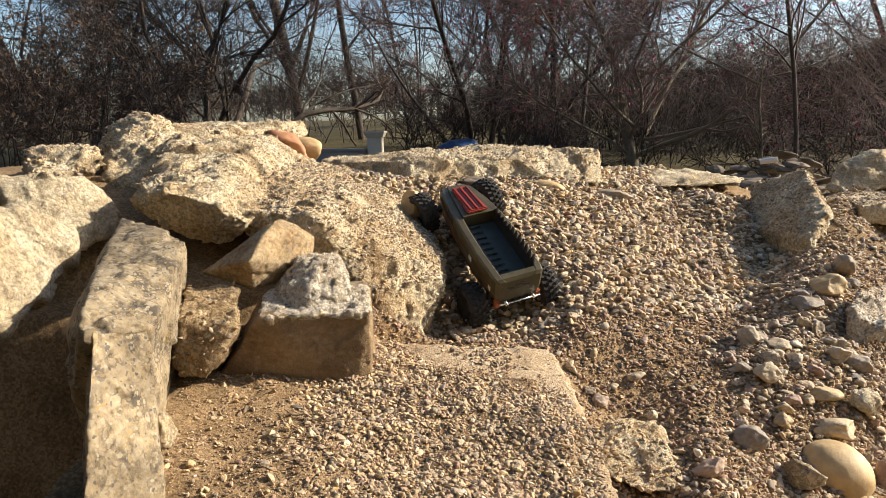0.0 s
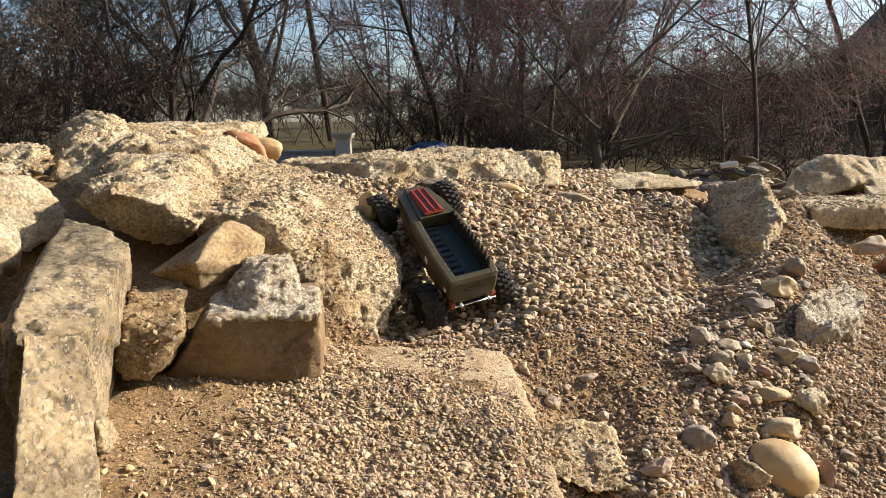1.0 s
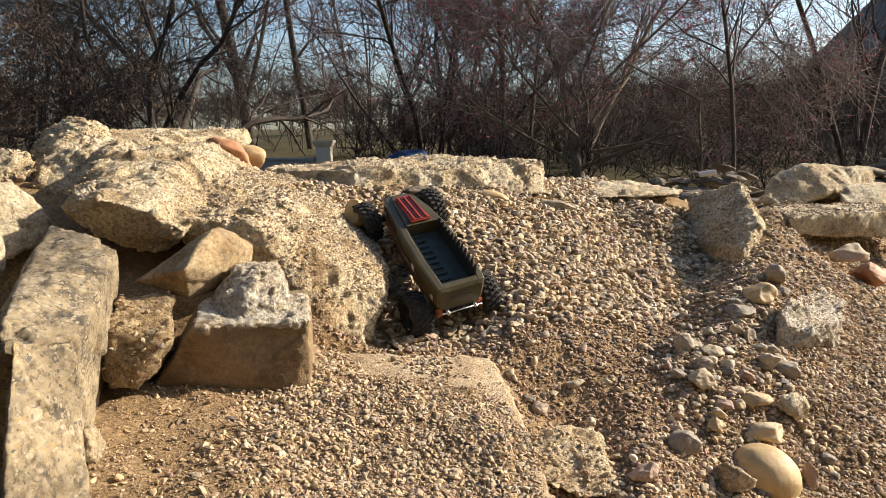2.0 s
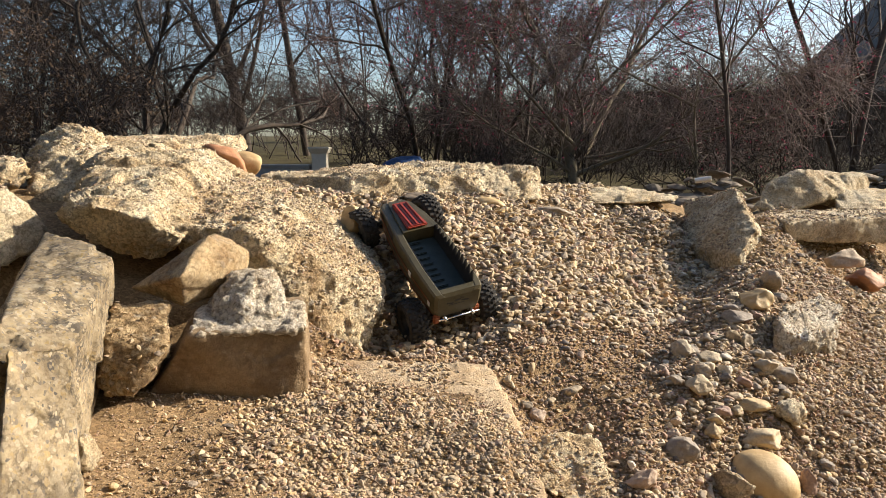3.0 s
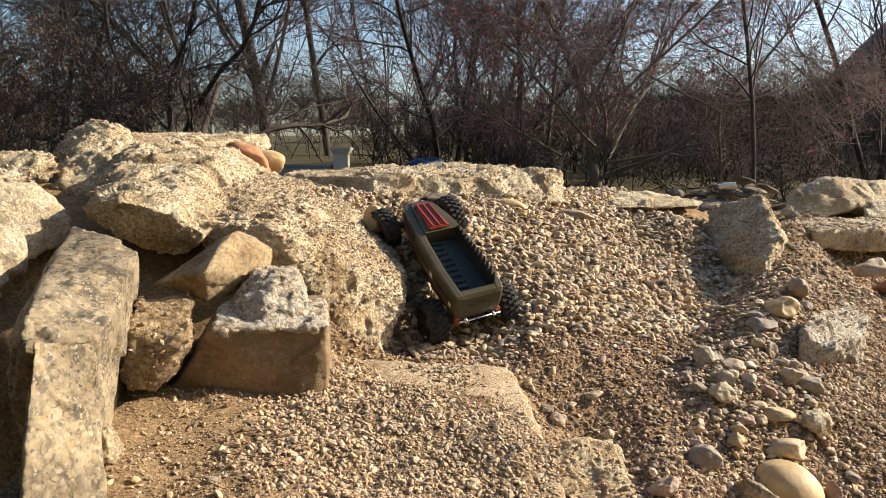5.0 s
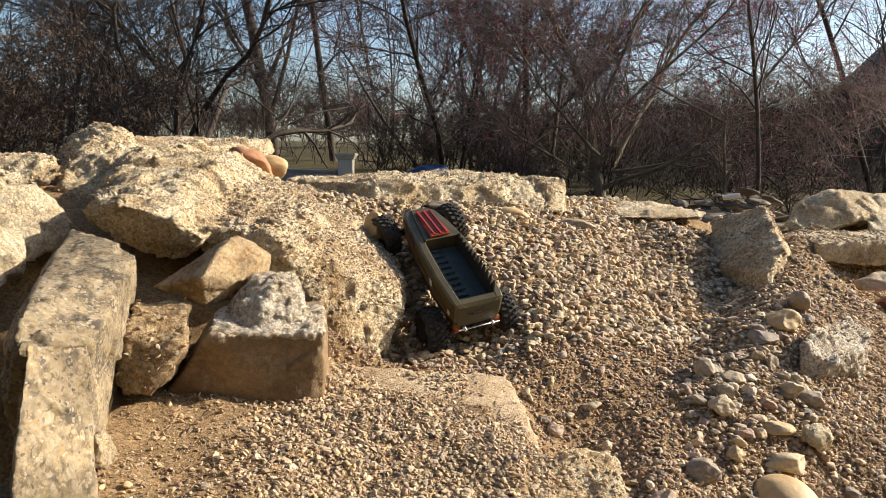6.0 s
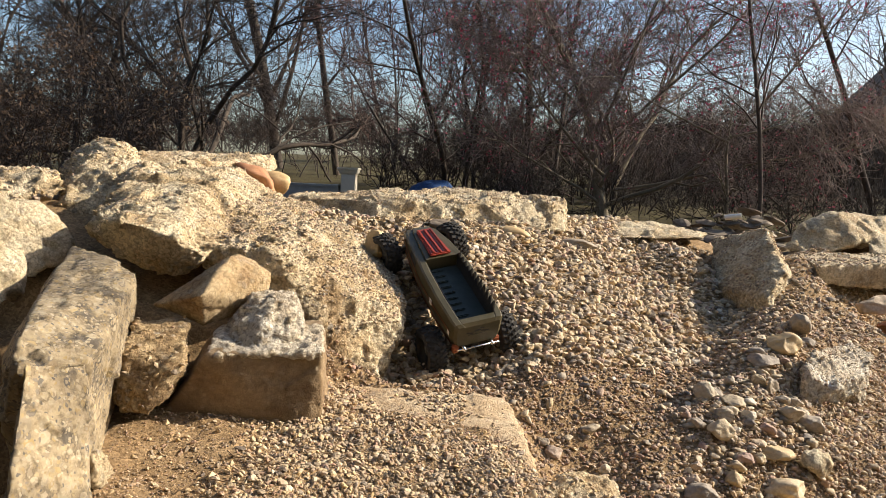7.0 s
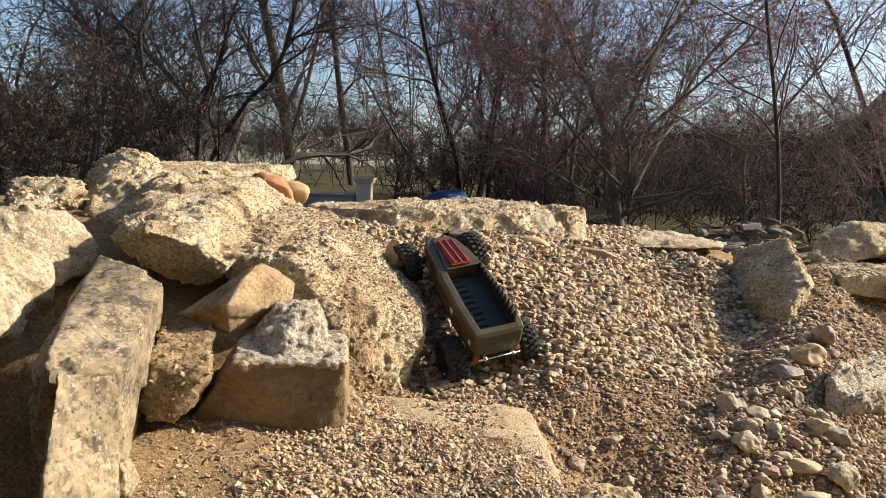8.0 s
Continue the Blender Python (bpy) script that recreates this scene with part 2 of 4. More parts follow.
def ground_z(x, y):
    """Height of the bare ground: the sand round the flat slab, the gravel bank, the mound beside it, the back slope and the yard behind."""
    x, y = np.asarray(x, float), np.clip(np.asarray(y, float), -3.0, 400.0)
    xc = np.clip(x, -1.4, 2.2)
    bank = 0.81 - 0.37 * (np.maximum(xc, 0.2) - 0.31) - 0.20 * np.minimum(xc - 0.2, 0) + 0.34 * (y - 2.11)
    mound = 0.72 - 0.38 * (xc - 0.83) + 0.49 * (y - 2.01)
    beside = sstep(-0.02, 0.28, x - 0.5 - 0.55 * (y - 1.8))
    z = bank + np.maximum(mound - bank, 0) * beside
    z = z - 0.13 * np.exp(-(x / 0.20) ** 2 - ((y - 1.87) / 0.19) ** 2) + 0.02 * np.exp(-((x + 0.03) / 0.10) ** 2 - ((y - 2.24) / 0.09) ** 2)
    z = z + 0.075 * np.exp(-((x - 0.86) / 0.12) ** 2 - ((y - 2.82) / 0.20) ** 2)
    z = z - 0.12 * np.exp(-((x + 0.19) / 0.10) ** 2) * sstep(1.62, 1.74, y) * sstep(2.40, 2.10, y)
    z = z - 0.075 * np.exp(-((x - 0.25) / 0.13) ** 2) * sstep(1.80, 1.55, y)
    z = z - 0.06 * sstep(1.78, 1.52, y) * sstep(0.40, 0.60, x)
    z = z - 0.07 * sstep(1.28, 1.45, x) * sstep(2.45, 2.65, y)
    cover = np.maximum(sstep(-0.20, -0.34, x), sstep(1.55, 1.47, y) * sstep(0.0, -0.06, x - slab_edge(y) + 0.02))
    flat = slab_plane(x, y) - 0.025 + 0.040 * cover
    far_edge = 1.65 + 0.2 * np.clip(x, -0.4, 0.0)
    w = sstep(0.02, -0.04, x - slab_edge(y)) * sstep(0.05, -0.01, y - far_edge)
    z = z * (1 - w) + flat * w
    z = np.minimum(z, 1.03 + 0.05 * sstep(0.0, -0.8, x))
    yard = 0.72 + 0.036 * np.clip(y - 6, 0, 30)
    back = sstep(2.95, 4.3, y - 0.15 * xc)
    z = z * (1 - back) + yard * back
    pit = sstep(-0.66, -0.80, x) * sstep(1.5, 1.2, y)
    z = z - 0.95 * pit
    south = sstep(-0.3, 0.75, y)
    z = z * south + 0.34 * (1 - south)
    side = sstep(1.9, 4.0, np.abs(x))
    return z * (1 - side) + (np.maximum(yard, 0.62) * south + 0.34 * (1 - south)) * side


def ground_relief(x, y):
    p = np.stack([x, y, 0 * x], 1)
    near = 1 - sstep(4, 9, np.hypot(x, y - 2))
    return near * (0.012 * fnoise(p * 6, 4, 3) + 0.004 * fnoise(p * 40, 3, 5)) + (1 - near) * 0.05 * fnoise(p * 0.6, 3, 9)


def surface(x, y):
    return ground_z(x, y) + ground_relief(x, y)


def grid_axis(lo, hi, fine, far):
    a = list(np.arange(lo, hi + 1e-6, fine))
    step = fine
    while a[-1] < far:
        step *= 1.12
        a.append(a[-1] + step)
    step = fine
    b = []
    last = lo
    while last > -far:
        step *= 1.12
        last -= step
        b.append(last)
    return np.array(b[::-1] + a)


gx, gy = grid_axis(-1.0, 1.9, 0.014, 900), grid_axis(0.9, 3.3, 0.014, 900)
XX, YY = np.meshgrid(gx, gy)
ZZ = surface(XX.ravel(), YY.ravel())
nx, ny = len(gx), len(gy)
idx = np.arange(nx * ny).reshape(ny, nx)
quads = np.stack([idx[:-1, :-1], idx[:-1, 1:], idx[1:, 1:], idx[1:, :-1]], -1).reshape(-1, 4)
ground = mesh_object("ground", np.stack([XX.ravel(), YY.ravel(), ZZ], 1), quads, M_soil)
tagged(ground, "sandy brown soil rising to a gravel bank", "ground", kind="structure")

# ---- rocks ----
def facets(p, seed):
    """Broken faces: in each cell of a jittered lattice the surface leans its own way."""
    r = np.random.RandomState(seed)
    table, lean = r.rand(4096, 3), r.normal(0, 0.6, (4096, 3))
    i = np.floor(p).astype(np.int64)
    best, out = np.full(len(p), 9.0), np.zeros(len(p))
    for dx in (-1, 0, 1):
        for dy in (-1, 0, 1):
            for dz in (-1, 0, 1):
                c = i + (dx, dy, dz)
                h = (c[:, 0] * 73856093 ^ c[:, 1] * 19349663 ^ c[:, 2] * 83492791) & 4095
                d = p - c - table[h]
                q = (d * d).sum(1)
                m = q < best
                best[m], out[m] = q[m], (d[m] * lean[h[m]]).sum(1)
    return np.clip(out, -0.7, 0.7), np.sqrt(best)


def rock(name, corners, mat, label, voxel=0.009, rough=0.012, scale=9.0, fine=1.0, seed=1, category="rock", soften=1):
    """A broken block: the solid of its corner points, cut fine, with softened edges, chips and a rough face."""
    bm = bmesh.new()
    for c in corners:
        bm.verts.new(c)
    bmesh.ops.convex_hull(bm, input=bm.verts)
    bmesh.ops.delete(bm, geom=[v for v in bm.verts if not v.link_faces], context="VERTS")
    me = bpy.data.meshes.new(name)
    bm.to_mesh(me)
    bm.free()
    tmp = new("block", me)
    mod = tmp.modifiers.new("cut", "REMESH")
    mod.mode, mod.voxel_size, mod.adaptivity = "VOXEL", voxel, 0.0
    done = bpy.data.meshes.new_from_object(tmp.evaluated_get(bpy.context.evaluated_depsgraph_get()))
    bpy.data.objects.remove(tmp)
    n = len(done.vertices)
    co, no = np.zeros(n * 3, np.float32), np.zeros(n * 3, np.float32)
    done.vertices.foreach_get("co", co)
    co = co.reshape(-1, 3).astype(float)
    e = np.zeros(len(done.edges) * 2, np.int32)
    done.edges.foreach_get("vertices", e)
    e = e.reshape(-1, 2)
    deg = np.bincount(e.ravel(), minlength=n)[:, None].astype(float)
    for _ in range(soften):
        acc = np.zeros_like(co)
        np.add.at(acc, e[:, 0], co[e[:, 1]])
        np.add.at(acc, e[:, 1], co[e[:, 0]])
        co = 0.5 * co + 0.5 * acc / deg
    done.vertices.foreach_set("co", co.ravel().astype(np.float32))
    done.update()
    done.vertices.foreach_get("normal", no)
    no = no.reshape(-1, 3).astype(float)
    shift = 0.5 * fnoise(co * scale, 2, seed) + 1.15 * facets(co * scale * 1.2, seed + 5)[0] + 0.42 * fine * facets(co * scale * 3.1, seed + 6)[0] + 0.3 * fine * (0.4 - np.abs(fnoise(co * scale * 3.6, 4, seed + 20)))
    lean, knob = facets(co * 52.0, seed + 40)
    grit = fine * (0.9 * lean + 1.1 * (0.45 - knob) * sstep(-0.35, 0.25, fnoise(co * 11.0, 2, seed + 44)))
    co = co + no * (rough * (shift - 0.05) + 0.0034 * grit)[:, None] + rough * 0.25 * np.stack([fnoise(co * scale * 2, 2, seed + k) for k in (60, 70, 80)], 1)
    done.vertices.foreach_set("co", co.ravel().astype(np.float32))
    done.polygons.foreach_set("use_smooth", np.full(len(done.polygons), True))
    done.update()
    done.materials.clear()
    done.materials.append(mat)
    done.name = name
    return tagged(new(name, done), label, category)


made_left_slab = rock("concrete_slab", [(-0.718, 1.100, 0.891), (-0.713, 1.100, 0.846), (-0.781, 1.421, 1.04), (-0.59, 1.297, 1.013), (-0.545, 1.04, 0.911), (-0.604, 0.951, 0.923), (-0.637, 1.017, 0.961), (-0.648, 1.391, 0.89), (-0.58, 1.126, 0.8), (-0.664, 1.009, 0.829), (-0.849, 1.473, 0.902), (-0.836, 1.318, 0.51), (-0.604, 1.129, 0.609)], M_mott, "long narrow mottled concrete slab with chipped edges", 0.005, 0.007, 9.0, 0.5, 11, "slab")
made_box_block = rock("concrete_block", [(-0.49, 1.42, 0.881), (-0.286, 1.499, 0.871), (-0.469, 1.315, 0.855), (-0.265, 1.385, 0.85), (-0.567, 1.337, 0.722), (-0.299, 1.393, 0.692), (-0.269, 1.407, 0.718), (-0.486, 1.588, 0.859), (-0.317, 1.629, 0.864), (-0.605, 1.542, 0.672), (-0.284, 1.563, 0.678)], M_smooth_shade, "square-cut tan concrete block resting on the sand", 0.005, 0.0035, 9.0, 0.5, 18, "block")
made_block_knob = rock("mortar_lump", [(-0.455, 1.375, 0.85), (-0.455, 1.415, 0.912), (-0.421, 1.45, 0.945), (-0.368, 1.46, 0.952), (-0.331, 1.46, 0.932), (-0.302, 1.41, 0.845), (-0.312, 1.43, 0.90), (-0.382, 1.352, 0.845), (-0.385, 1.385, 0.91), (-0.486, 1.598, 0.928), (-0.372, 1.598, 0.931), (-0.34, 1.564, 0.833), (-0.518, 1.564, 0.833)], M_white, "white crumbly mortar lump on a concrete block", 0.005, 0.010, 14.0, 1.1, 25, "lump", 4)
made_central_slab = rock("concrete_slab", [(-0.870, 1.620, 1.060), (-0.758, 1.560, 1.080), (-0.665, 1.540, 1.063), (-0.622, 1.550, 1.043), (-0.569, 1.600, 1.003), (-0.887, 1.670, 1.019), (-0.729, 1.620, 0.958), (-0.665, 1.620, 0.950), (-0.595, 1.640, 0.986), (-0.913, 2.011, 1.143), (-1.036, 2.272, 1.203), (-0.916, 2.928, 1.203), (-0.675, 2.758, 1.069), (-0.745, 2.114, 1.157)], M_cong, "massive cream broken concrete slab with exposed aggregate", 0.0065, 0.015, 9.0, 1.1, 32, "slab")
made_front_boulder = rock("boulder", [(-0.628, 1.652, 1.025), (-0.446, 1.651, 1.018), (-0.366, 1.653, 0.892), (-0.305, 1.694, 0.747), (-0.203, 1.748, 0.7), (-0.138, 1.844, 0.812), (-0.149, 1.953, 0.868), (-0.248, 2.186, 0.95), (-0.352, 2.45, 1.032), (-0.516, 2.606, 1.066), (-0.699, 2.612, 1.106), (-0.729, 2.208, 1.104), (-0.463, 1.894, 0.662), (-0.242, 2.084, 0.573)], M_cong, "big pale conglomerate boulder beside the gravel bank", 0.0065, 0.012, 9.0, 1.2, 39, "boulder")
made_wedge_stone = rock("concrete_chunk", [(-0.617, 1.415, 0.923), (-0.473, 1.46, 1.028), (-0.411, 1.544, 0.98), (-0.414, 1.525, 0.916), (-0.511, 1.41, 0.886), (-0.495, 1.35, 0.96), (-0.499, 1.609, 1.009), (-0.613, 1.591, 0.878)], M_tan, "wedge-shaped tan concrete chunk under the big slab", 0.006, 0.005, 9.0, 0.6, 46, "chunk")
made_gap_stone = rock("concrete_chunk", [(-0.622, 1.253, 0.771), (-0.599, 1.246, 0.867), (-0.615, 1.333, 0.909), (-0.537, 1.393, 0.905), (-0.494, 1.264, 0.851), (-0.54, 1.222, 0.766), (-0.593, 1.251, 0.756), (-0.549, 1.405, 0.777), (-0.695, 1.515, 0.844), (-0.598, 1.518, 0.862)], M_cong_shade, "rough concrete chunk wedged between two blocks, painted shaded brown", 0.006, 0.009, 9.0, 1.3, 53, "chunk")
made_ridge_slab = rock("concrete_slab", [(-0.679, 2.762, 1.097), (-0.666, 3.016, 1.106), (-0.304, 2.441, 1.109), (-0.3, 2.399, 1.028), (-0.642, 2.702, 1.03), (-0.125, 2.511, 1.11), (0.385, 2.816, 1.121), (0.376, 2.699, 1.007), (0.277, 3.07, 1.133), (-0.103, 3.021, 1.141), (-0.161, 2.449, 1.021), (0.413, 3.001, 0.999)], M_pale, "long cream concrete slab lying along the bank's top", 0.01, 0.014, 9.0, 1, 60, "slab")
made_crown_rock = rock("boulder", [(-1.254, 2.215, 1.155), (-1.229, 2.276, 1.232), (-1.16, 2.302, 1.273), (-1.107, 2.3, 1.262), (-1.041, 2.321, 1.192), (-0.975, 2.002, 1.074), (-1.132, 1.994, 1.02), (-1.043, 1.941, 1.001), (-1.132, 2.005, 1.097), (-1.3, 2.826, 1.197), (-1.541, 2.828, 1.208), (-1.133, 2.388, 0.946)], M_cong, "jagged gravelly boulder at the top of the pile", 0.009, 0.018, 9.0, 1.4, 67, "boulder")
made_crown_slab = rock("concrete_slab", [(-1.161, 2.528, 1.23), (-1.059, 2.833, 1.244), (-0.846, 3.137, 1.252), (-0.815, 3.08, 1.203), (-0.839, 2.975, 1.174), (-1.002, 2.416, 1.151), (-1.05, 2.319, 1.179), (-0.968, 3.54, 1.25), (-1.461, 3.237, 1.243)], M_cong, "flat yellowish concrete slab on the pile's top", 0.011, 0.014, 9.0, 1, 74, "slab")
made_far_left_rock = rock("boulder", [(-1.317, 1.961, 1.145), (-1.226, 2.014, 1.162), (-1.184, 2.066, 1.174), (-1.132, 2.011, 1.143), (-1.119, 1.955, 1.1), (-1.179, 1.902, 1.08), (-1.264, 1.853, 1.09), (-1.396, 2.417, 1.16), (-1.621, 2.416, 1.151)], M_cong, "rough gravelly rock at the pile's back", 0.011, 0.02, 9.0, 1.3, 81, "boulder")
made_left_boulder = rock("boulder", [(-1.107, 1.504, 1.123), (-0.998, 1.554, 1.12), (-0.967, 1.623, 1.107), (-0.939, 1.657, 1.063), (-0.907, 1.651, 1.022), (-0.904, 1.605, 0.979), (-0.944, 1.56, 0.947), (-1.002, 1.43, 0.957), (-1.135, 1.902, 1.08), (-1.046, 1.886, 0.97), (-1.314, 1.802, 1.093)], M_pale, "rounded cream boulder, half in shade", 0.01, 0.012, 9.0, 0.8, 88, "boulder")
made_left_rock = rock("concrete_slab", [(-0.903, 1.244, 1.073), (-0.871, 1.313, 1.06), (-0.851, 1.369, 1.027), (-0.833, 1.344, 0.993), (-0.819, 1.298, 0.948), (-0.804, 1.121, 0.909), (-0.775, 1.018, 0.894), (-0.88, 1.092, 1.067), (-0.808, 0.978, 0.97), (-1.071, 1.539, 1.012), (-0.943, 1.479, 0.949)], M_pale, "thick pale concrete slab leaning over a dark gap", 0.009, 0.014, 9.0, 1, 95, "slab")
made_right_boulder = rock("boulder", [(1.049, 3.100, 0.976), (1.163, 2.850, 1.046), (1.112, 2.520, 0.914), (1.008, 2.400, 0.837), (0.955, 2.720, 0.828), (0.996, 2.950, 0.895), (1.19, 2.62, 0.80), (1.06, 2.45, 0.70), (1.32, 2.85, 0.82), (1.15, 3.2, 0.95), (1.32, 3.1, 0.90), (1.15, 2.9, 0.62), (0.98, 2.75, 0.66)], M_cong, "angular tan boulder set in the bank", 0.008, 0.010, 9.0, 1.1, 102, "boulder")
made_shelf_stone = rock("flat_rock", [(0.553, 3.002, 1.004), (0.658, 3.056, 1.033), (0.814, 3.106, 1.026), (1.032, 3.101, 0.992), (0.964, 2.997, 0.971), (0.626, 2.897, 0.979), (0.864, 3.506, 0.998), (1.138, 3.501, 0.966)], M_pale, "flat pale rock at the bank's top", 0.01, 0.012, 9.0, 0.8, 109, "rock")
made_pale_boulder = rock("boulder", [(1.369, 3.146, 0.952), (1.453, 3.208, 1.035), (1.59, 3.267, 1.098), (1.616, 3.216, 1.097), (2.009, 3.415, 1.072), (2.022, 3.405, 0.999), (1.714, 3.151, 0.989), (1.493, 3.091, 0.92), (1.356, 3.114, 0.938), (1.839, 3.719, 1.081), (2.245, 3.813, 1.034)], M_pale, "large pale boulder with a sunlit flank", 0.012, 0.014, 9.0, 0.8, 116, "boulder")
made_right_ledge = rock("concrete_slab", [(1.310, 2.720, 0.919), (1.639, 2.820, 0.926), (1.985, 2.920, 0.925), (1.329, 2.740, 0.844), (1.648, 2.820, 0.823), (1.998, 2.920, 0.807), (1.390, 3.050, 0.931), (1.719, 3.150, 0.938), (2.065, 3.250, 0.937)], M_pale, "thick pale slab lying below a pale boulder", 0.010, 0.007, 9.0, 0.7, 123, "slab")
made_mound_rock = rock("rock", [(0.967, 2.020, 0.740), (1.073, 2.120, 0.746), (1.166, 2.180, 0.746), (1.233, 2.160, 0.720), (1.136, 2.020, 0.690), (0.998, 1.930, 0.682), (0.922, 1.930, 0.703), (0.967, 2.020, 0.620), (1.166, 2.180, 0.626), (1.136, 2.020, 0.570), (0.922, 1.930, 0.583)], M_white, "whitish weathered rock bedded in the mound", 0.007, 0.010, 11.0, 1.2, 127, "rock")
made_edge_boulder = rock("boulder", [(1.736, 3.203, 0.998), (1.819, 3.256, 1.02), (2.105, 3.304, 1.004), (1.977, 3.089, 0.908), (1.711, 3.092, 0.925), (2.015, 3.606, 0.998), (2.36, 3.705, 0.981)], M_pale, "pale boulder behind a low slab", 0.014, 0.012, 9.0, 0.8, 130, "boulder")
made_bottom_rock = rock("concrete_chunk", [(0.174, 1.428, 0.577), (0.245, 1.49, 0.588), (0.329, 1.509, 0.58), (0.342, 1.404, 0.551), (0.357, 1.319, 0.521), (0.276, 1.299, 0.52), (0.184, 1.343, 0.544), (0.195, 1.515, 0.473), (0.382, 1.571, 0.515)], M_cong, "half-buried tan concrete chunk at the slope's foot", 0.006, 0.008, 9.0, 1, 137, "chunk")
made_left_foot = rock("concrete_slab", [(-0.566, 0.913, 0.942), (-0.53, 1.011, 0.921), (-0.539, 0.816, 0.751), (-0.496, 0.938, 0.684), (-0.576, 0.853, 0.583), (-0.51, 0.945, 0.517), (-0.66, 1.085, 0.874), (-0.579, 1.108, 0.82), (-0.644, 1.193, 0.338), (-0.735, 1.101, 0.404)], M_mott, "upright mottled concrete slab end, yellowed in places", 0.005, 0.006, 9.0, 0.5, 171, "slab")
made_foot_chunk = rock("concrete_chunk", [(-0.558, 1.050, 0.773), (-0.557, 1.090, 0.763), (-0.540, 1.080, 0.732), (-0.531, 1.040, 0.717), (-0.547, 1.020, 0.724), (-0.528, 1.020, 0.763), (-0.578, 1.110, 0.733), (-0.577, 1.150, 0.723), (-0.560, 1.140, 0.692), (-0.551, 1.100, 0.677)], M_pale, "small pale yellow concrete chunk against a slab end", 0.005, 0.006, 16.0, 1.0, 176, "chunk")
made_block_crust = rock("mortar_crust", [(-0.469, 1.31, 0.858), (-0.263, 1.38, 0.853), (-0.49, 1.421, 0.89), (-0.288, 1.501, 0.884), (-0.471, 1.314, 0.846), (-0.264, 1.383, 0.839), (-0.496, 1.438, 0.867), (-0.29, 1.517, 0.856)], M_white, "white crumbly mortar crust", 0.005, 0.005, 14.0, 1.2, 181, "")
for piece in (made_block_crust, made_block_knob):
    piece.parent = made_box_block
    if "category" in piece:
        del piece["category"]

# the flat slab that lies in the slope, gravel on it
xs = [slab_edge(0.85), slab_edge(1.2), slab_edge(1.45), slab_edge(1.58), 0.118, 0.06, -0.18, -0.60, -0.60]
ys = [0.85, 1.2, 1.45, 1.58, 1.655, 1.662, 1.612, 1.53, 0.85]
rim = [(x, y, float(slab_plane(x, y)) + dz) for x, y in zip(xs, ys) for dz in (0.0, -0.13)]
flat_slab = rock("concrete_slab", rim, M_flat, "flat tan concrete slab strewn with gravel", 0.008, 0.005, 7.0, 0.8, 301, "slab")

# ---- loose stones ----
def ico(level):
    bm = bmesh.new()
    bmesh.ops.create_icosphere(bm, subdivisions=level, radius=1.0)
    v = np.array([q.co[:] for q in bm.verts])
    f = np.array([[q.index for q in t.verts] for t in bm.faces])
    bm.free()
    return v, f


def stone_shape(level, seed, lumps=0.30, flats=9):
    """A worn stone: a ball with some flattened sides and lumps, about 1 across."""
    v, f = ico(level)
    rng = np.random.RandomState(seed)
    for _ in range(flats):
        n = unit(rng.normal(0, 1, (1, 3)))[0]
        cut = 0.42 + 0.38 * rng.rand()
        over = v @ n - cut
        v = v - np.clip(over, 0, None)[:, None] * n * 0.85
    v = v * (1 + lumps * vnoise(v * 1.3 + seed, seed)[:, None] + 0.35 * lumps * vnoise(v * 3.1 + seed, seed + 3)[:, None])
    return v * 0.5, f


def unit(v):
    return v / np.maximum(np.linalg.norm(v, axis=-1, keepdims=True), 1e-9)


def turns(rng, n, flat=0.5):
    """Random rotation matrices; the nearer flat is to 1, the more the stones lie on their broad side."""
    a = rng.rand(n) * 6.283
    tilt, b = rng.normal(0, 1.2 * (1 - flat), n), rng.rand(n) * 6.283
    c, s, z, o = np.cos(a), np.sin(a), np.zeros(n), np.ones(n)
    A = np.stack([np.stack([c, -s, z], -1), np.stack([s, c, z], -1), np.stack([z, z, o], -1)], 1)
    ax = np.stack([np.cos(b), np.sin(b), z], -1)
    K = np.stack([np.stack([z, -ax[:, 2], ax[:, 1]], -1), np.stack([ax[:, 2], z, -ax[:, 0]], -1), np.stack([-ax[:, 1], ax[:, 0], z], -1)], 1)
    R = np.eye(3) + np.sin(tilt)[:, None, None] * K + (1 - np.cos(tilt))[:, None, None] * (K @ K)
    return R @ A


def scatter(name, pos, size, mat, seed, level=1, parent=None, squash=(0.85, 0.6), flat=0.45):
    """Many stones in one mesh, at the given places and sizes."""
    rng = np.random.RandomState(seed)
    shapes = [stone_shape(level, seed + k) for k in range(9)]
    n = len(pos)
    which = rng.randint(0, 9, n)
    sc = size[:, None] * np.stack([np.full(n, 1.15), squash[0] * (0.8 + 0.4 * rng.rand(n)), squash[1] * (0.75 + 0.5 * rng.rand(n))], 1)
    R = turns(rng, n, flat)
    vs, fs, base = [], [], 0
    for k in range(9):
        m = which == k
        v, f = shapes[k]
        q = np.einsum("nij,nvj->nvi", R[m], v[None] * sc[m][:, None]) + pos[m][:, None]
        vs.append(q.reshape(-1, 3))
        fs.append((f[None] + (np.arange(m.sum()) * len(v))[:, None, None]).reshape(-1, 3) + base)
        base += m.sum() * len(v)
    return mesh_object(name, np.concatenate(vs), np.concatenate(fs), mat, parent, False)


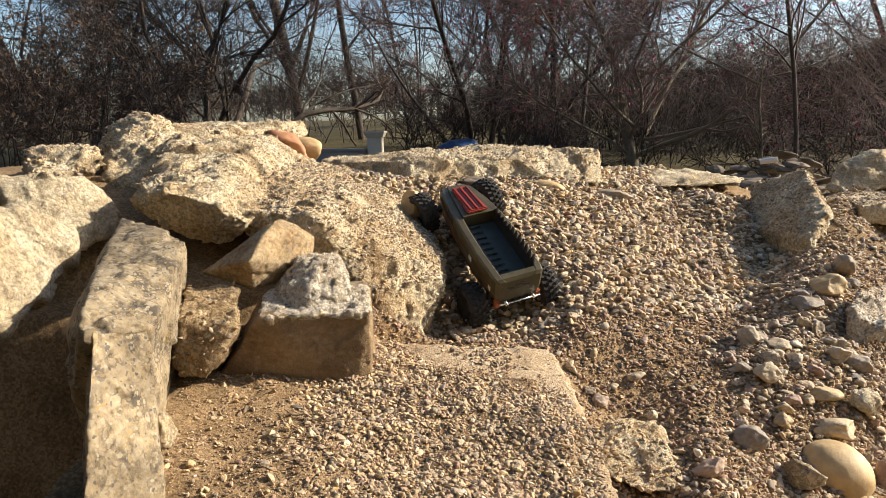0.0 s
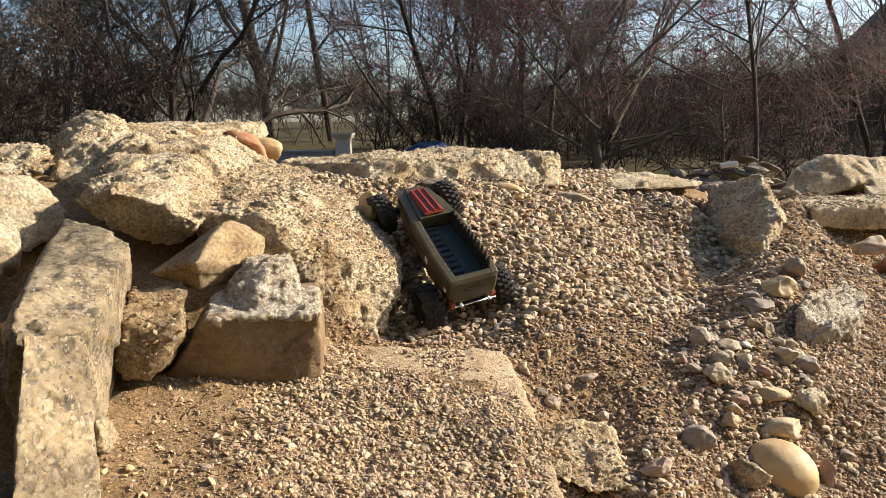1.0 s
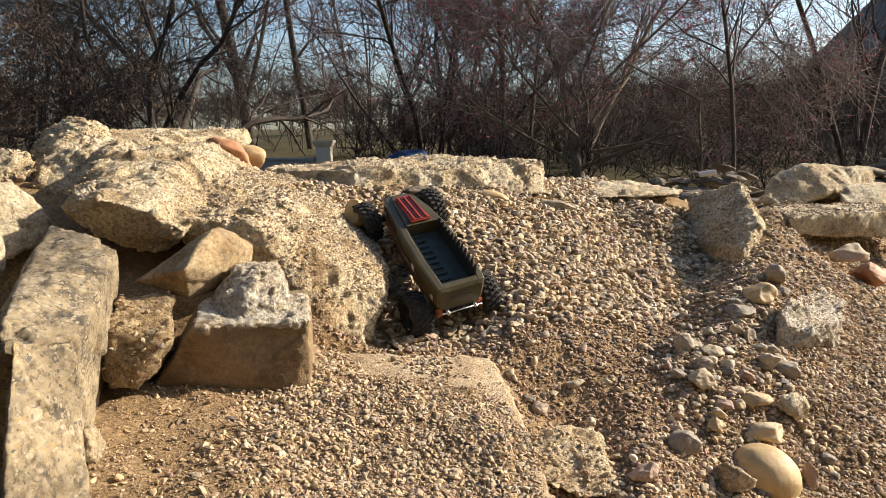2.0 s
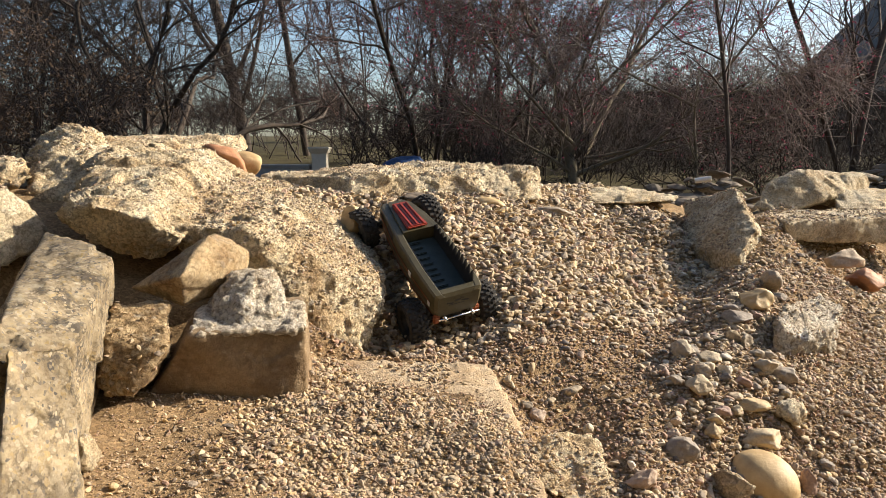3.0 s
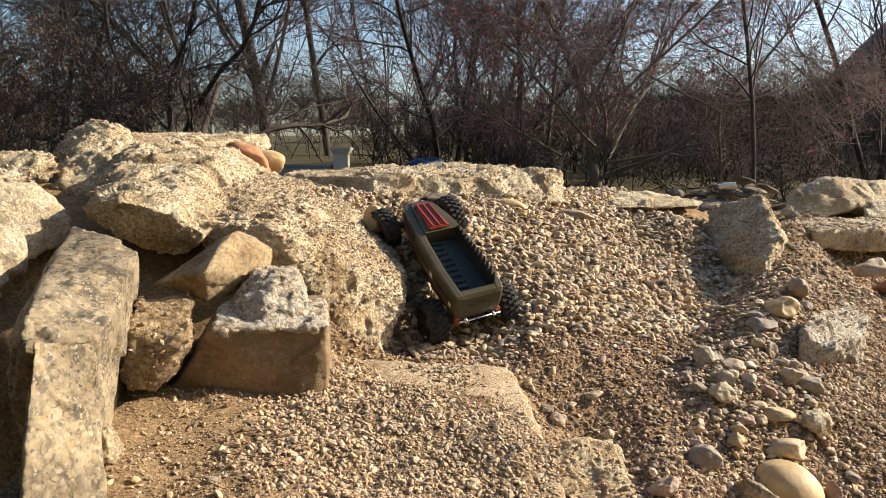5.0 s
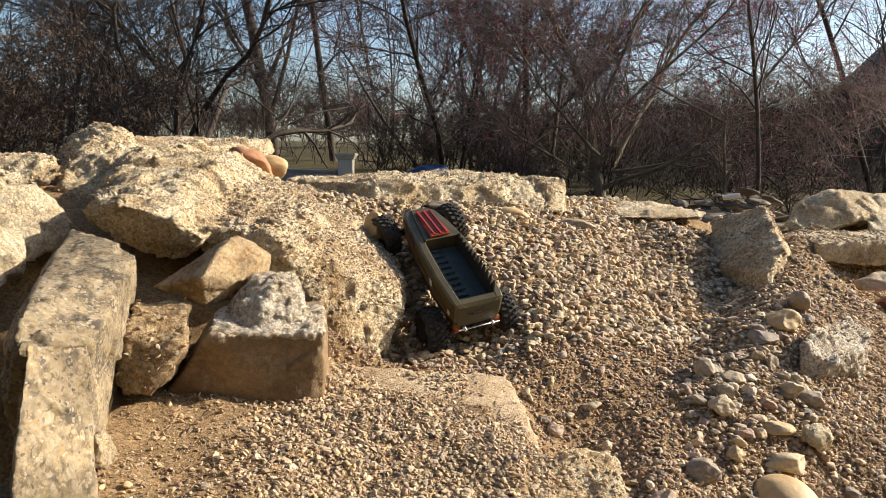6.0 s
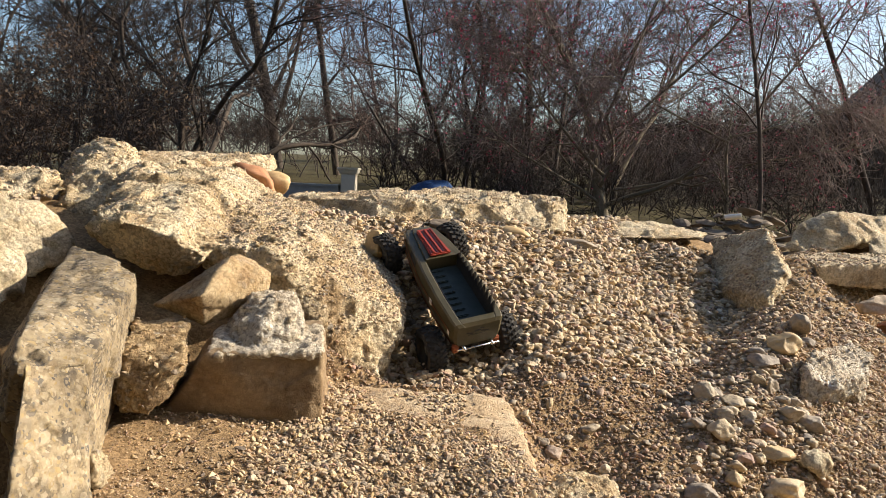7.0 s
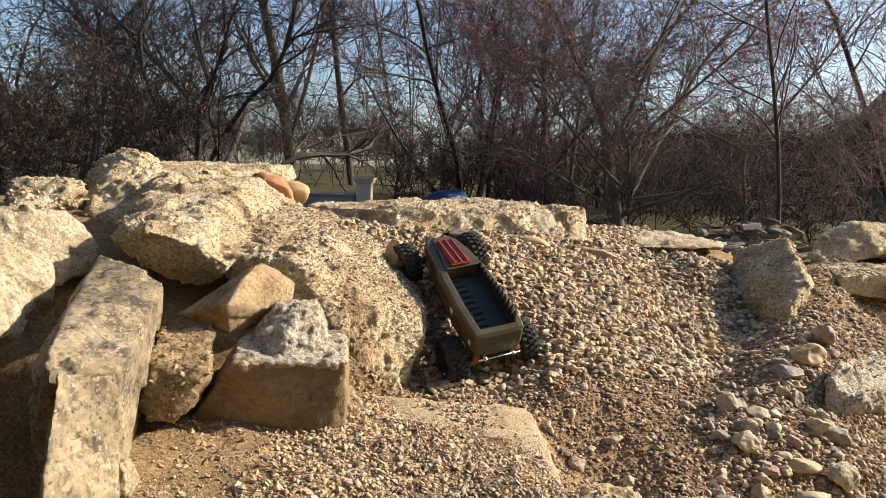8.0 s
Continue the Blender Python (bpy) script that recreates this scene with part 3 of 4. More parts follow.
def strew(count, box, keep, sizes, seed, sink=0.15, height=surface):
    rng = np.random.RandomState(seed)
    x, y = box[0] + (box[1] - box[0]) * rng.rand(count), box[2] + (box[3] - box[2]) * rng.rand(count)
    k = rng.rand(count) < keep(x, y)
    x, y = x[k], y[k]
    s = sizes[0] + (sizes[1] - sizes[0]) * rng.rand(len(x)) ** 2.4
    return np.stack([x, y, height(x, y) + s * (0.3 - sink)], 1), s


def patchy(x, y, scale, seed):
    return fnoise(np.stack([x * scale, y * scale, 0 * x], 1), 3, seed)


def on_slab(x, y):
    return sstep(0.0, -0.012, x - slab_edge(y)) * (y < 1.645 + 0.2 * np.minimum(x, 0.0))


def bank_part(x, y):
    """Where the coarse bank gravel lies."""
    foot = 1.80 + 0.10 * x + 0.55 * x * x + 0.03 * patchy(x, y, 7, 51)
    valley = 0.56 + 0.55 * (y - 1.8)
    return sstep(-0.05, 0.04, y - foot) * sstep(0.06, -0.04, x - valley - 0.03 * patchy(x, y, 9, 52)) * (y < 3.25)


def mound_part(x, y):
    return sstep(0.0, 0.22, x - 0.5 - 0.55 * (y - 1.8))


def gravel(name, pos, size, mat, seed, label, coarse):
    """Loose gravel: the pebbles over the coarse size rounder than the rest."""
    big = size > coarse
    if big.any():
        tagged(scatter(name, pos[big], size[big], mat, seed, 2), label, "gravel", kind="stuff")
    tagged(scatter(name, pos[~big], size[~big], mat, seed + 1, 1), label, "gravel", kind="stuff")


off_slab = lambda x, y: (1 - bank_part(x, y)) * (1 - on_slab(x, y))
pos, size = strew(25000, (-0.5, 1.15, 1.68, 3.2), bank_part, (0.009, 0.034), 1, 0.1)
gravel("bank_gravel", pos, size, M_peb, 100, "coarse pale rounded gravel covering the bank", 0.0145)
pos, size = strew(16000, (-0.5, 1.15, 1.68, 3.2), bank_part, (0.004, 0.011), 2, 0.1)
gravel("fine_gravel", pos, size, M_crumb, 120, "fine grit between the bank's pebbles", 1.0)
pos, size = strew(96000, (-0.42, 1.4, 1.05, 2.5), lambda x, y: off_slab(x, y) * (0.7 + 0.3 * sstep(-0.5, 0.4, patchy(x, y, 6, 53))), (0.0035, 0.0145), 3, 0.1)
gravel("path_gravel", pos, size, M_peb2, 140, "brown mixed grit on the worn track", 0.011)
pos, size = strew(34000, (0.1, 1.9, 1.15, 3.2), lambda x, y: off_slab(x, y) * (0.04 + 0.96 * mound_part(x, y)) * sstep(-1.4, -0.3, patchy(x, y, 4, 54)), (0.006, 0.024), 4, 0.12)
gravel("mound_gravel", pos, size, M_peb, 160, "mixed gravel on the mound beside the track", 0.0135)
slab_top = lambda x, y: np.maximum(slab_plane(x, y) + 0.004, surface(x, y))


def slab_keep(x, y):
    """Gravel on the flat slab: thick at the near half, a lone patch on the bare far strip, little on the sand."""
    near = sstep(0.03, -0.05, y - 1.47 - 0.035 * patchy(x, y, 8, 55) - 0.14 * sstep(-0.14, -0.24, x))
    patch = 0.8 * np.exp(-((x + 0.03) / 0.055) ** 2 - ((y - 1.575) / 0.04) ** 2)
    return on_slab(x, y) * np.maximum(near, patch) * (0.10 + 0.90 * sstep(-0.42, -0.22, x + 0.06 * patchy(x, y, 6, 57)))


pos, size = strew(40000, (-0.55, 0.28, 0.95, 1.74), slab_keep, (0.0028, 0.0135), 5, 0.16, slab_top)
gravel("slab_gravel", pos, size, M_crumb, 180, "mixed gravel strewn over the flat slab", 0.008)
pos, size = strew(900, (-0.50, 0.24, 1.0, 1.50), slab_keep, (0.010, 0.021), 8, 0.18, slab_top)
gravel("slab_stones", pos, size, M_peb, 185, "single larger pebbles on the flat slab", 0.0)
pos, size = strew(30000, (-0.62, 0.28, 0.95, 1.74), lambda x, y: on_slab(x, y) * (0.07 + 0.93 * sstep(0.05, -0.05, y - 1.50 - 0.12 * sstep(-0.18, -0.30, x))) * (0.5 + 0.5 * sstep(-0.42, -0.22, x)), (0.0022, 0.0065), 6, 0.1, slab_top)
gravel("slab_grit", pos, size, M_peb2, 200, "brown grit and sand over the flat slab", 1.0)
pos, size = strew(5000, (-3.0, 3.5, 2.9, 6.0), lambda x, y: 0.6 * sstep(0.0, 0.4, patchy(x, y, 2, 58)), (0.015, 0.06), 7, 0.15)
tagged(scatter("yard_gravel", pos, size, M_peb2, 220), "scattered stones on the yard behind the bank", "gravel", kind="stuff")


def crust(parent, count, sizes, mat, seed, up=0.25):
    """Rounded aggregate standing out of a broken concrete face."""
    me = parent.data
    n = len(me.vertices)
    co, no = np.zeros(n * 3, np.float32), np.zeros(n * 3, np.float32)
    me.vertices.foreach_get("co", co)
    me.vertices.foreach_get("normal", no)
    co, no = co.reshape(-1, 3), no.reshape(-1, 3)
    rng = np.random.RandomState(seed)
    pick = rng.permutation(np.where((no[:, 2] > up) & (fnoise(co * 8.0, 2, seed) > -0.45))[0])[:count]
    s = sizes[0] + (sizes[1] - sizes[0]) * rng.rand(len(pick)) ** 2
    ob = scatter("aggregate", co[pick] + no[pick] * (s * 0.10)[:, None], s, mat, seed, 1, parent)
    return tagged(ob, "rounded aggregate standing out of the face", kind="stuff")


crust(made_front_boulder, 5600, (0.004, 0.014), M_peb, 400)
crust(made_central_slab, 2600, (0.003, 0.010), M_peb, 410, 0.25)
crust(made_crown_rock, 1300, (0.005, 0.015), M_peb, 420, -0.2)
crust(made_far_left_rock, 400, (0.006, 0.017), M_peb, 430, -0.2)
crust(made_ridge_slab, 2000, (0.005, 0.015), M_peb, 440, 0.55)
crust(made_crown_slab, 700, (0.006, 0.016), M_peb, 445, 0.1)
crust(made_gap_stone, 160, (0.006, 0.016), M_crumb, 450, -0.3)
crust(made_bottom_rock, 300, (0.006, 0.018), M_peb, 460, 0.2)
crust(made_right_boulder, 1300, (0.004, 0.014), M_peb2, 470, 0.1)
crust(made_mound_rock, 260, (0.004, 0.012), M_peb, 475, 0.1)
crust(made_right_ledge, 700, (0.008, 0.018), M_peb, 480, 0.6)


def stone(x, y, z, w, h, mat, seed, label, depth=0.8, tilt=0.0, name="stone", lumps=0.20, flats=8):
    v, f = stone_shape(4, seed, lumps, flats)
    c = v * np.array([w, w * depth, h]) * 1.05
    c = c + 0.2 * lumps * min(w, h) * np.stack([fnoise(v * 7 + k, 3, seed + k) for k in (0, 9, 18)], 1)
    ob = mesh_object(name, c, f, mat)
    ob.matrix_world = pose(x, y, z + h * 0.28, 0, tilt, (seed * 37) % 50 - 25)
    return tagged(ob, label, "stone", "loose stones")


PALE, TAN, GREY = (M_stone, "pale rounded stone lying on the gravel"), (M_stone, "tan rounded stone half sunk in grit"), (M_stone, "flat grey stone lying on the slope")
for k, (x, y, z, w, h, (mat, label)) in enumerate([
    (0.584, 1.733, 0.619, 0.053, 0.037, TAN), (0.635, 1.698, 0.612, 0.069, 0.050, TAN), (0.226, 1.572, 0.590, 0.044, 0.031, TAN), (0.200, 1.592, 0.611, 0.031, 0.023, TAN),
    (0.318, 1.672, 0.617, 0.049, 0.027, PALE), (0.336, 1.566, 0.561, 0.023, 0.026, PALE), (0.531, 1.498, 0.526, 0.076, 0.057, PALE), (0.649, 1.869, 0.655, 0.078, 0.048, PALE),
    (0.707, 1.822, 0.653, 0.068, 0.029, PALE), (0.723, 1.766, 0.635, 0.043, 0.031, PALE), (0.938, 2.115, 0.732, 0.101, 0.064, (M_yellow, "yellow-brown oval stone among flat stones")), (0.853, 2.025, 0.707, 0.097, 0.039, GREY),
    (0.859, 2.083, 0.725, 0.053, 0.027, GREY), (0.760, 1.694, 0.571, 0.097, 0.036, GREY), (0.712, 1.662, 0.568, 0.049, 0.030, PALE), (0.672, 1.646, 0.570, 0.046, 0.030, PALE)]):
    stone(x, y, z, w, h, mat, 500 + k, label)
for k, (x, y, z, w, h, (mat, label)) in enumerate([
    (0.759, 1.622, 0.512, 0.112, 0.043, GREY), (0.860, 1.696, 0.531, 0.078, 0.083, (M_pale, "yellowish broken concrete lump on the slope")), (0.407, 1.364, 0.529, 0.059, 0.045, TAN), (0.621, 1.452, 0.465, 0.091, 0.077, (M_cong, "rough tan concrete lump half buried")),
    (0.831, 1.543, 0.434, 0.043, 0.071, TAN), (0.899, 1.816, 0.596, 0.074, 0.056, TAN), (0.850, 1.809, 0.622, 0.064, 0.053, TAN), (0.663, 1.761, 0.637, 0.046, 0.031, PALE),
    (1.045, 2.252, 0.765, 0.082, 0.072, PALE), (1.508, 2.653, 0.767, 0.155, 0.088, TAN), (1.517, 2.542, 0.712, 0.141, 0.089, (M_orange, "rusty orange rounded stone on the slope")),
    (0.534, 1.567, 0.547, 0.039, 0.026, PALE), (-0.242, 2.300, 0.967, 0.040, 0.040, (M_yellow, "small yellow rounded stone on the bank")), (0.422, 2.679, 0.950, 0.139, 0.050, GREY), (-0.084, 2.432, 1.017, 0.114, 0.046, (M_slate, "dark broken slate on the bank"))]):
    stone(x, y, z, w, h, mat, 530 + k, label)
stone(-0.265, 2.16, 0.965, 0.068, 0.080, M_yellow, 571, "rounded beige cobble beside the big boulder", 0.9, 0, "stone", 0.08, 2)
stone(0.17, 2.56, 0.985, 0.125, 0.055, M_yellow, 572, "long rounded tan cobble on the bank's top", 0.6, 8, "stone", 0.08, 2)
stone(0.725, 1.53, 0.425, 0.150, 0.120, M_yellow, 573, "big smooth yellow cobble at the slope's foot", 0.95, 18, "cobble", 0.05, 0)
stone(-0.79, 2.99, 1.115, 0.14, 0.090, M_yellow, 574, "smooth yellow oval stone under a slab", 0.7, 10, "stone", 0.08, 2)
stone(-0.83, 2.84, 1.125, 0.21, 0.10, M_orange, 575, "rusty red-brown stone on the big slab", 0.8, 30)
rng = np.random.RandomState(77)
for k in range(90):
    q = rng.rand()
    x, y = 0.60 + 0.34 * q + 0.09 * rng.randn(), 1.60 + 0.52 * q + 0.09 * rng.randn()
    if x < 0.52 + 0.55 * (y - 1.8):
        continue
    w = 0.018 + 0.034 * rng.rand() ** 1.5
    stone(x, y, float(surface(np.array([x]), np.array([y]))[0]), w, w * (0.4 + 0.4 * rng.rand()), M_stone, 600 + k, "small flat tan stone on the mound", 0.7, rng.rand() * 20)

# ---- trees ----
def grow(rng, start, way, length, steps, wander, lift):
    """Paths (b, steps + 1, 3) from starts and ways, that wander and bend up (or down) as they go."""
    pts = [start]
    d = unit(way)
    for _ in range(steps):
        d = unit(d + rng.normal(0, wander, d.shape) + np.array([0, 0, lift]))
        pts.append(pts[-1] + d * (length / steps)[:, None])
    return np.stack(pts, 1)


def tubes(paths, r0, r1, sides):
    b, n, _ = paths.shape
    d = unit(np.gradient(paths, axis=1))
    side = unit(np.cross(d, np.where(np.abs(d[..., 2:3]) > 0.9, [1.0, 0, 0], [0, 0, 1.0])))
    other = np.cross(d, side)
    a = np.arange(sides) * 2 * np.pi / sides
    r = r0[:, None] + (r1 - r0)[:, None] * np.linspace(0, 1, n)[None]
    ring = paths[:, :, None] + r[:, :, None, None] * (np.cos(a)[:, None] * side[:, :, None] + np.sin(a)[:, None] * other[:, :, None])
    i = np.arange(b * n * sides).reshape(b, n, sides)
    j = np.roll(i, -1, 2)
    f = np.stack([i[:, :-1], j[:, :-1], j[:, 1:], i[:, 1:]], -1).reshape(-1, 4)
    return ring.reshape(-1, 3), f


def sprout(rng, paths, radius0, radius1, per, lo, lens, spread, lift):
    """Starts, ways and radii of side shoots along given paths."""
    b, n, _ = paths.shape
    which = np.repeat(np.arange(b), per)
    t = lo + (1 - lo) * rng.rand(len(which)) ** 0.9
    k = np.minimum((t * (n - 1)).astype(int), n - 2)
    f = (t * (n - 1) - k)[:, None]
    p = paths[which, k] * (1 - f) + paths[which, k + 1] * f
    d = unit(paths[which, k + 1] - paths[which, k])
    away = unit(np.cross(d, rng.normal(0, 1, d.shape)))
    way = unit(d + away * spread * (0.5 + 1.0 * rng.rand(len(which), 1)) + np.array([0, 0, lift]))
    r = radius0[which] + (radius1[which] - radius0[which]) * t
    return p, way, r, lens * (0.5 + 1.0 * rng.rand(len(which))) * (1.15 - 0.6 * t)


def tree(name, stems, seed, mat, twig_mat, label, limbs=(10, 1.8), boughs=(7, 0.9), twigs=(7, 0.4), spread=0.9, lift=0.04, lo=0.15, wander=0.14, category="tree", fine=0.0035, droop=0.0, bend=1.0, kind=""):
    """A bare tree. stems: rows of (x, y, z, dx, dy, dz, length, radius)."""
    rng = np.random.RandomState(seed)
    holder = tagged(new(name), label, category, kind=kind)
    s = np.array(stems, float)
    base = s[0, :3].copy()
    holder.location = base
    paths = grow(rng, s[:, :3] - base, s[:, 3:6], s[:, 6], 11, wander * 0.6 * bend, 0.03 * bend)
    r0, r1 = s[:, 7], s[:, 7] * 0.25
    for k in range(len(s)) if len(s) < 12 else ():
        v, f = tubes(paths[k:k + 1], r0[k:k + 1], r1[k:k + 1], 7)
        mesh_object("trunk" if k == 0 else "stem", v, f, mat, holder)
    p, w, r, L = sprout(rng, paths, r0, r1, limbs[0], lo, limbs[1], spread, lift)
    lp = grow(rng, p, w, L, 7, wander, lift)
    lr0 = np.maximum(r * 0.5, fine * 2.2)
    lv, lf = tubes(lp, lr0, lr0 * 0.3, 4)
    if len(s) >= 12:
        v, f = tubes(paths, r0, r1, 4)
        lv, lf = np.concatenate([v, lv]), np.concatenate([f, lf + len(v)])
    tagged(mesh_object("limb_tangle", lv, lf, mat, holder), kind="stuff")
    p, w, r, L = sprout(rng, lp, lr0, lr0 * 0.3, boughs[0], 0.12, boughs[1], spread, lift)
    bp = grow(rng, p, w, L, 5, wander * 1.3, lift * 0.7)
    br0 = np.maximum(r * 0.55, fine * 1.4)
    v1, f1 = tubes(bp, br0, br0 * 0.5, 3)
    p, w, r, L = sprout(rng, bp, br0, br0 * 0.45, twigs[0], 0.1, twigs[1], spread, lift * 0.5 - droop)
    tp = grow(rng, p, w, L, 2, wander * 1.5, -droop)
    tr = np.full(len(p), fine)
    v2, f2 = tubes(tp, tr, tr * 0.5, 3)
    tagged(mesh_object("crown", np.concatenate([v1, v2]), np.concatenate([f1, f2 + len(v1)]), twig_mat, holder), kind="stuff")
    return holder, tp


def ground_at(x, y):
    return float(surface(np.array([x]), np.array([y]))[0])


def stems_at(x, y, count, lean, length, radius, seed, gather=0.25, tilt=(0.0, 0.0)):
    rng = np.random.RandomState(seed)
    out = []
    for _ in range(count):
        a = rng.rand() * 6.28
        q = rng.rand() ** 0.5
        sx, sy = x + gather * q * math.cos(a), y + gather * q * math.sin(a)
        out.append((sx, sy, ground_at(sx, sy) - 0.1, lean * math.cos(a) * q + tilt[0], lean * math.sin(a) * q + tilt[1], 1.0, length * (0.7 + 0.6 * rng.rand()), radius * (0.6 + 0.6 * rng.rand())))
    return out


def leaves(parent, tips, count, size, mat, seed, name="leaves"):
    """Small folded leaves or buds at twig ends."""
    rng = np.random.RandomState(seed)
    ends = tips[rng.randint(0, len(tips), count), rng.randint(1, tips.shape[1], count)]
    c = ends + rng.normal(0, size, (count, 3))
    a, b = unit(rng.normal(0, 1, (count, 3))), unit(rng.normal(0, 1, (count, 3)))
    s = size * (0.6 + 0.8 * rng.rand(count, 1))
    v = np.stack([c - a * s, c + b * s * 0.5, c + a * s, c - b * s * 0.5 + np.cross(a, b) * s * 0.3], 1).reshape(-1, 3)
    f = np.arange(count * 4).reshape(-1, 4)
    return tagged(mesh_object(name, v, f, mat, parent), kind="stuff")


# straight trunks
tree("tree", [(-4.55, 17.3, 0.9, -0.17, 0, 1, 12, 0.15), (-4.7, 17.3, 2.0, 0.35, 0, 1, 6, 0.06)], 5, M_bark, M_twig, "tall dark bare tree with a leaning trunk", (18, 2.2), (6, 1.1), (4, 0.6), fine=0.007, lo=0.12, bend=0.4)
tree("tree", [(-2.72, 15.0, 0.9, -0.13, 0, 1, 10, 0.075)], 6, M_bark, M_twig, "slim dark bare tree behind the garden wall", (20, 1.3), (5, 0.8), (4, 0.45), fine=0.0058, lo=0.1, bend=0.4)
# spreading trees behind the pile
tree("tree", stems_at(-4.3, 11.0, 12, 1.15, 5.2, 0.058, 7, 0.35, (-0.25, 0)), 8, M_bark, M_twig, "spreading many-stemmed bare tree behind the pile", (14, 1.9), (7, 1.0), (6, 0.5), fine=0.0042, lift=0.03, bend=1.7, wander=0.2)
tree("tree", stems_at(-6.6, 11.5, 9, 1.1, 4.8, 0.048, 9, 0.3), 10, M_bark, M_twig, "broad bare tree with crooked stems", (13, 1.8), (7, 1.0), (6, 0.5), fine=0.0042, lift=0.03, bend=1.7, wander=0.2)
tree("tree", stems_at(-2.0, 19.0, 5, 0.7, 7.5, 0.045, 41, 0.8), 42, M_bark, M_twig, "thin bare trees far behind the wall", (10, 1.8), (5, 1.0), (4, 0.5), fine=0.0065, bend=1.0)
tree("tree", stems_at(-0.1, 10.5, 9, 0.75, 5.0, 0.034, 11, 0.7), 12, M_bark, M_twigred, "dense bare tree with reddish twigs", (15, 1.5), (8, 0.9), (7, 0.45), fine=0.0042, bend=1.2)
tree("tree", [(0.72, 9.6, 0.8, 0.02, 0, 1, 7, 0.05), (0.5, 9.7, 0.8, -0.12, 0, 1, 6, 0.025), (1.1, 9.8, 0.8, 0.1, 0, 1, 6.5, 0.03)], 43, M_bark, M_twigred, "bare tree with straight stems and red twigs", (22, 1.4), (7, 0.8), (6, 0.42), fine=0.004)
# the budding tree: one trunk that forks low, crooked limbs that leave it flat and turn up
budding, tips = tree("tree", [(1.36, 7.15, 0.66, -0.10, 0, 1, 3.3, 0.062), (1.34, 7.15, 0.92, 0.42, 0.1, 1, 3.2, 0.036), (1.31, 7.15, 0.95, -1.0, -0.15, 0.42, 1.5, 0.017), (1.36, 7.14, 0.95, 1.0, -0.1, 0.48, 2.7, 0.026),
     (1.33, 7.12, 1.22, -0.85, -0.2, 0.55, 1.8, 0.019), (1.30, 7.15, 1.45, 0.8, -0.2, 0.75, 2.4, 0.020), (1.30, 7.15, 1.60, -0.7, 0.1, 0.8, 1.9, 0.017), (1.40, 7.13, 1.10, 1.0, -0.25, 0.22, 2.2, 0.018), (1.29, 7.15, 1.75, 0.35, -0.15, 1, 2.0, 0.018)], 13, M_bark2, M_twiglit,
     "bare garden tree with red buds and mossy bark", (18, 0.95), (8, 0.55), (7, 0.3), spread=1.3, fine=0.0026, lift=0.05, wander=0.2, bend=0.7, lo=0.1)
leaves(budding, tips, 7000, 0.014, M_bud, 14, "bud_scatter")
right_tree, tips = tree("tree", [(2.30, 5.75, 0.7, 0.0, 0, 1, 5.0, 0.019)], 15, M_bark, M_twigred, "thin bare sapling with reddish twigs", (16, 0.8), (5, 0.45), (3, 0.24), fine=0.0022)
leaves(right_tree, tips, 900, 0.013, M_bud, 16, "bud_scatter")
tree("tree", [(2.2, 6.3, 1.55, -0.9, -0.1, 0.25, 1.2, 0.014), (2.25, 6.3, 0.7, -0.1, 0, 1, 1.2, 0.022), (2.2, 6.3, 1.6, 0.9, -0.1, 0.15, 0.8, 0.012)], 17, M_bark2, M_twiglit, "small weeping bare tree with drooping twigs", (12, 0.5), (7, 0.45), (5, 0.34), fine=0.0022, droop=0.4, lift=-0.05)
tree("tree", [(4.15, 7.4, 0.7, -0.36, 0, 1, 4.5, 0.034), (4.2, 7.4, 0.7, 0.08, 0, 1, 4.6, 0.046), (4.25, 7.4, 0.7, -0.05, 0.1, 1, 2.2, 0.024)], 19, M_bark, M_twig, "bare tree with arching stems beside a house", (9, 1.3), (5, 0.7), (3, 0.35), fine=0.003)
# dry hedge at the pile's back
hedge, tips = tree("hedge", stems_at(-5.0, 7.6, 44, 0.6, 1.3, 0.012, 22, 1.5), 23, M_twig, M_twig, "brown hedge full of dry leaves", (7, 0.5), (6, 0.3), (5, 0.16), fine=0.0025, category="hedge")
leaves(hedge, tips, 14000, 0.022, M_leaf, 24)
far_hedge, tips = tree("hedge", [r for c in range(13) for r in stems_at(-15 + 2.5 * c, 25.0, 8, 0.7, 1.3, 0.012, 80 + c, 1.4)], 25, M_twig, M_twig, "far brown hedge closing the yard", (6, 0.7), (5, 0.4), (3, 0.25), fine=0.006, category="hedge")
leaves(far_hedge, tips, 9000, 0.05, M_leaf, 26)
rng = np.random.RandomState(31)
rows = [(x, y, ground_at(x, y) - 0.1, 0.35 * rng.randn(), 0.35 * rng.randn(), 1.0, 1.0 + 1.6 * rng.rand(), 0.010 + 0.014 * rng.rand())
        for x, y in zip(rng.uniform(-15, 15, 70), rng.uniform(18, 26, 70)) if not -7.0 < x < -1.5]
tree("brushwood", rows, 32, M_bark, M_twig, "tangled bare brushwood along the yard's far edge", (9, 1.0), (5, 0.6), (3, 0.35), fine=0.006, category="brush", kind="stuff")
rows = [(x, y, ground_at(x, y) - 0.1, 0.3 * rng.randn(), 0.3 * rng.randn(), 1.0, 0.8 + 1.1 * rng.rand(), 0.010 + 0.008 * rng.rand())
        for x, y in zip(rng.uniform(1.5, 9, 70), rng.uniform(11.0, 14, 70))]
tree("brushwood", rows, 33, M_shadebrush, M_shadebrush, "low brush in front of the fence, coloured as shaded", (8, 0.5), (5, 0.45), (3, 0.25), fine=0.0038, category="brush", kind="stuff")
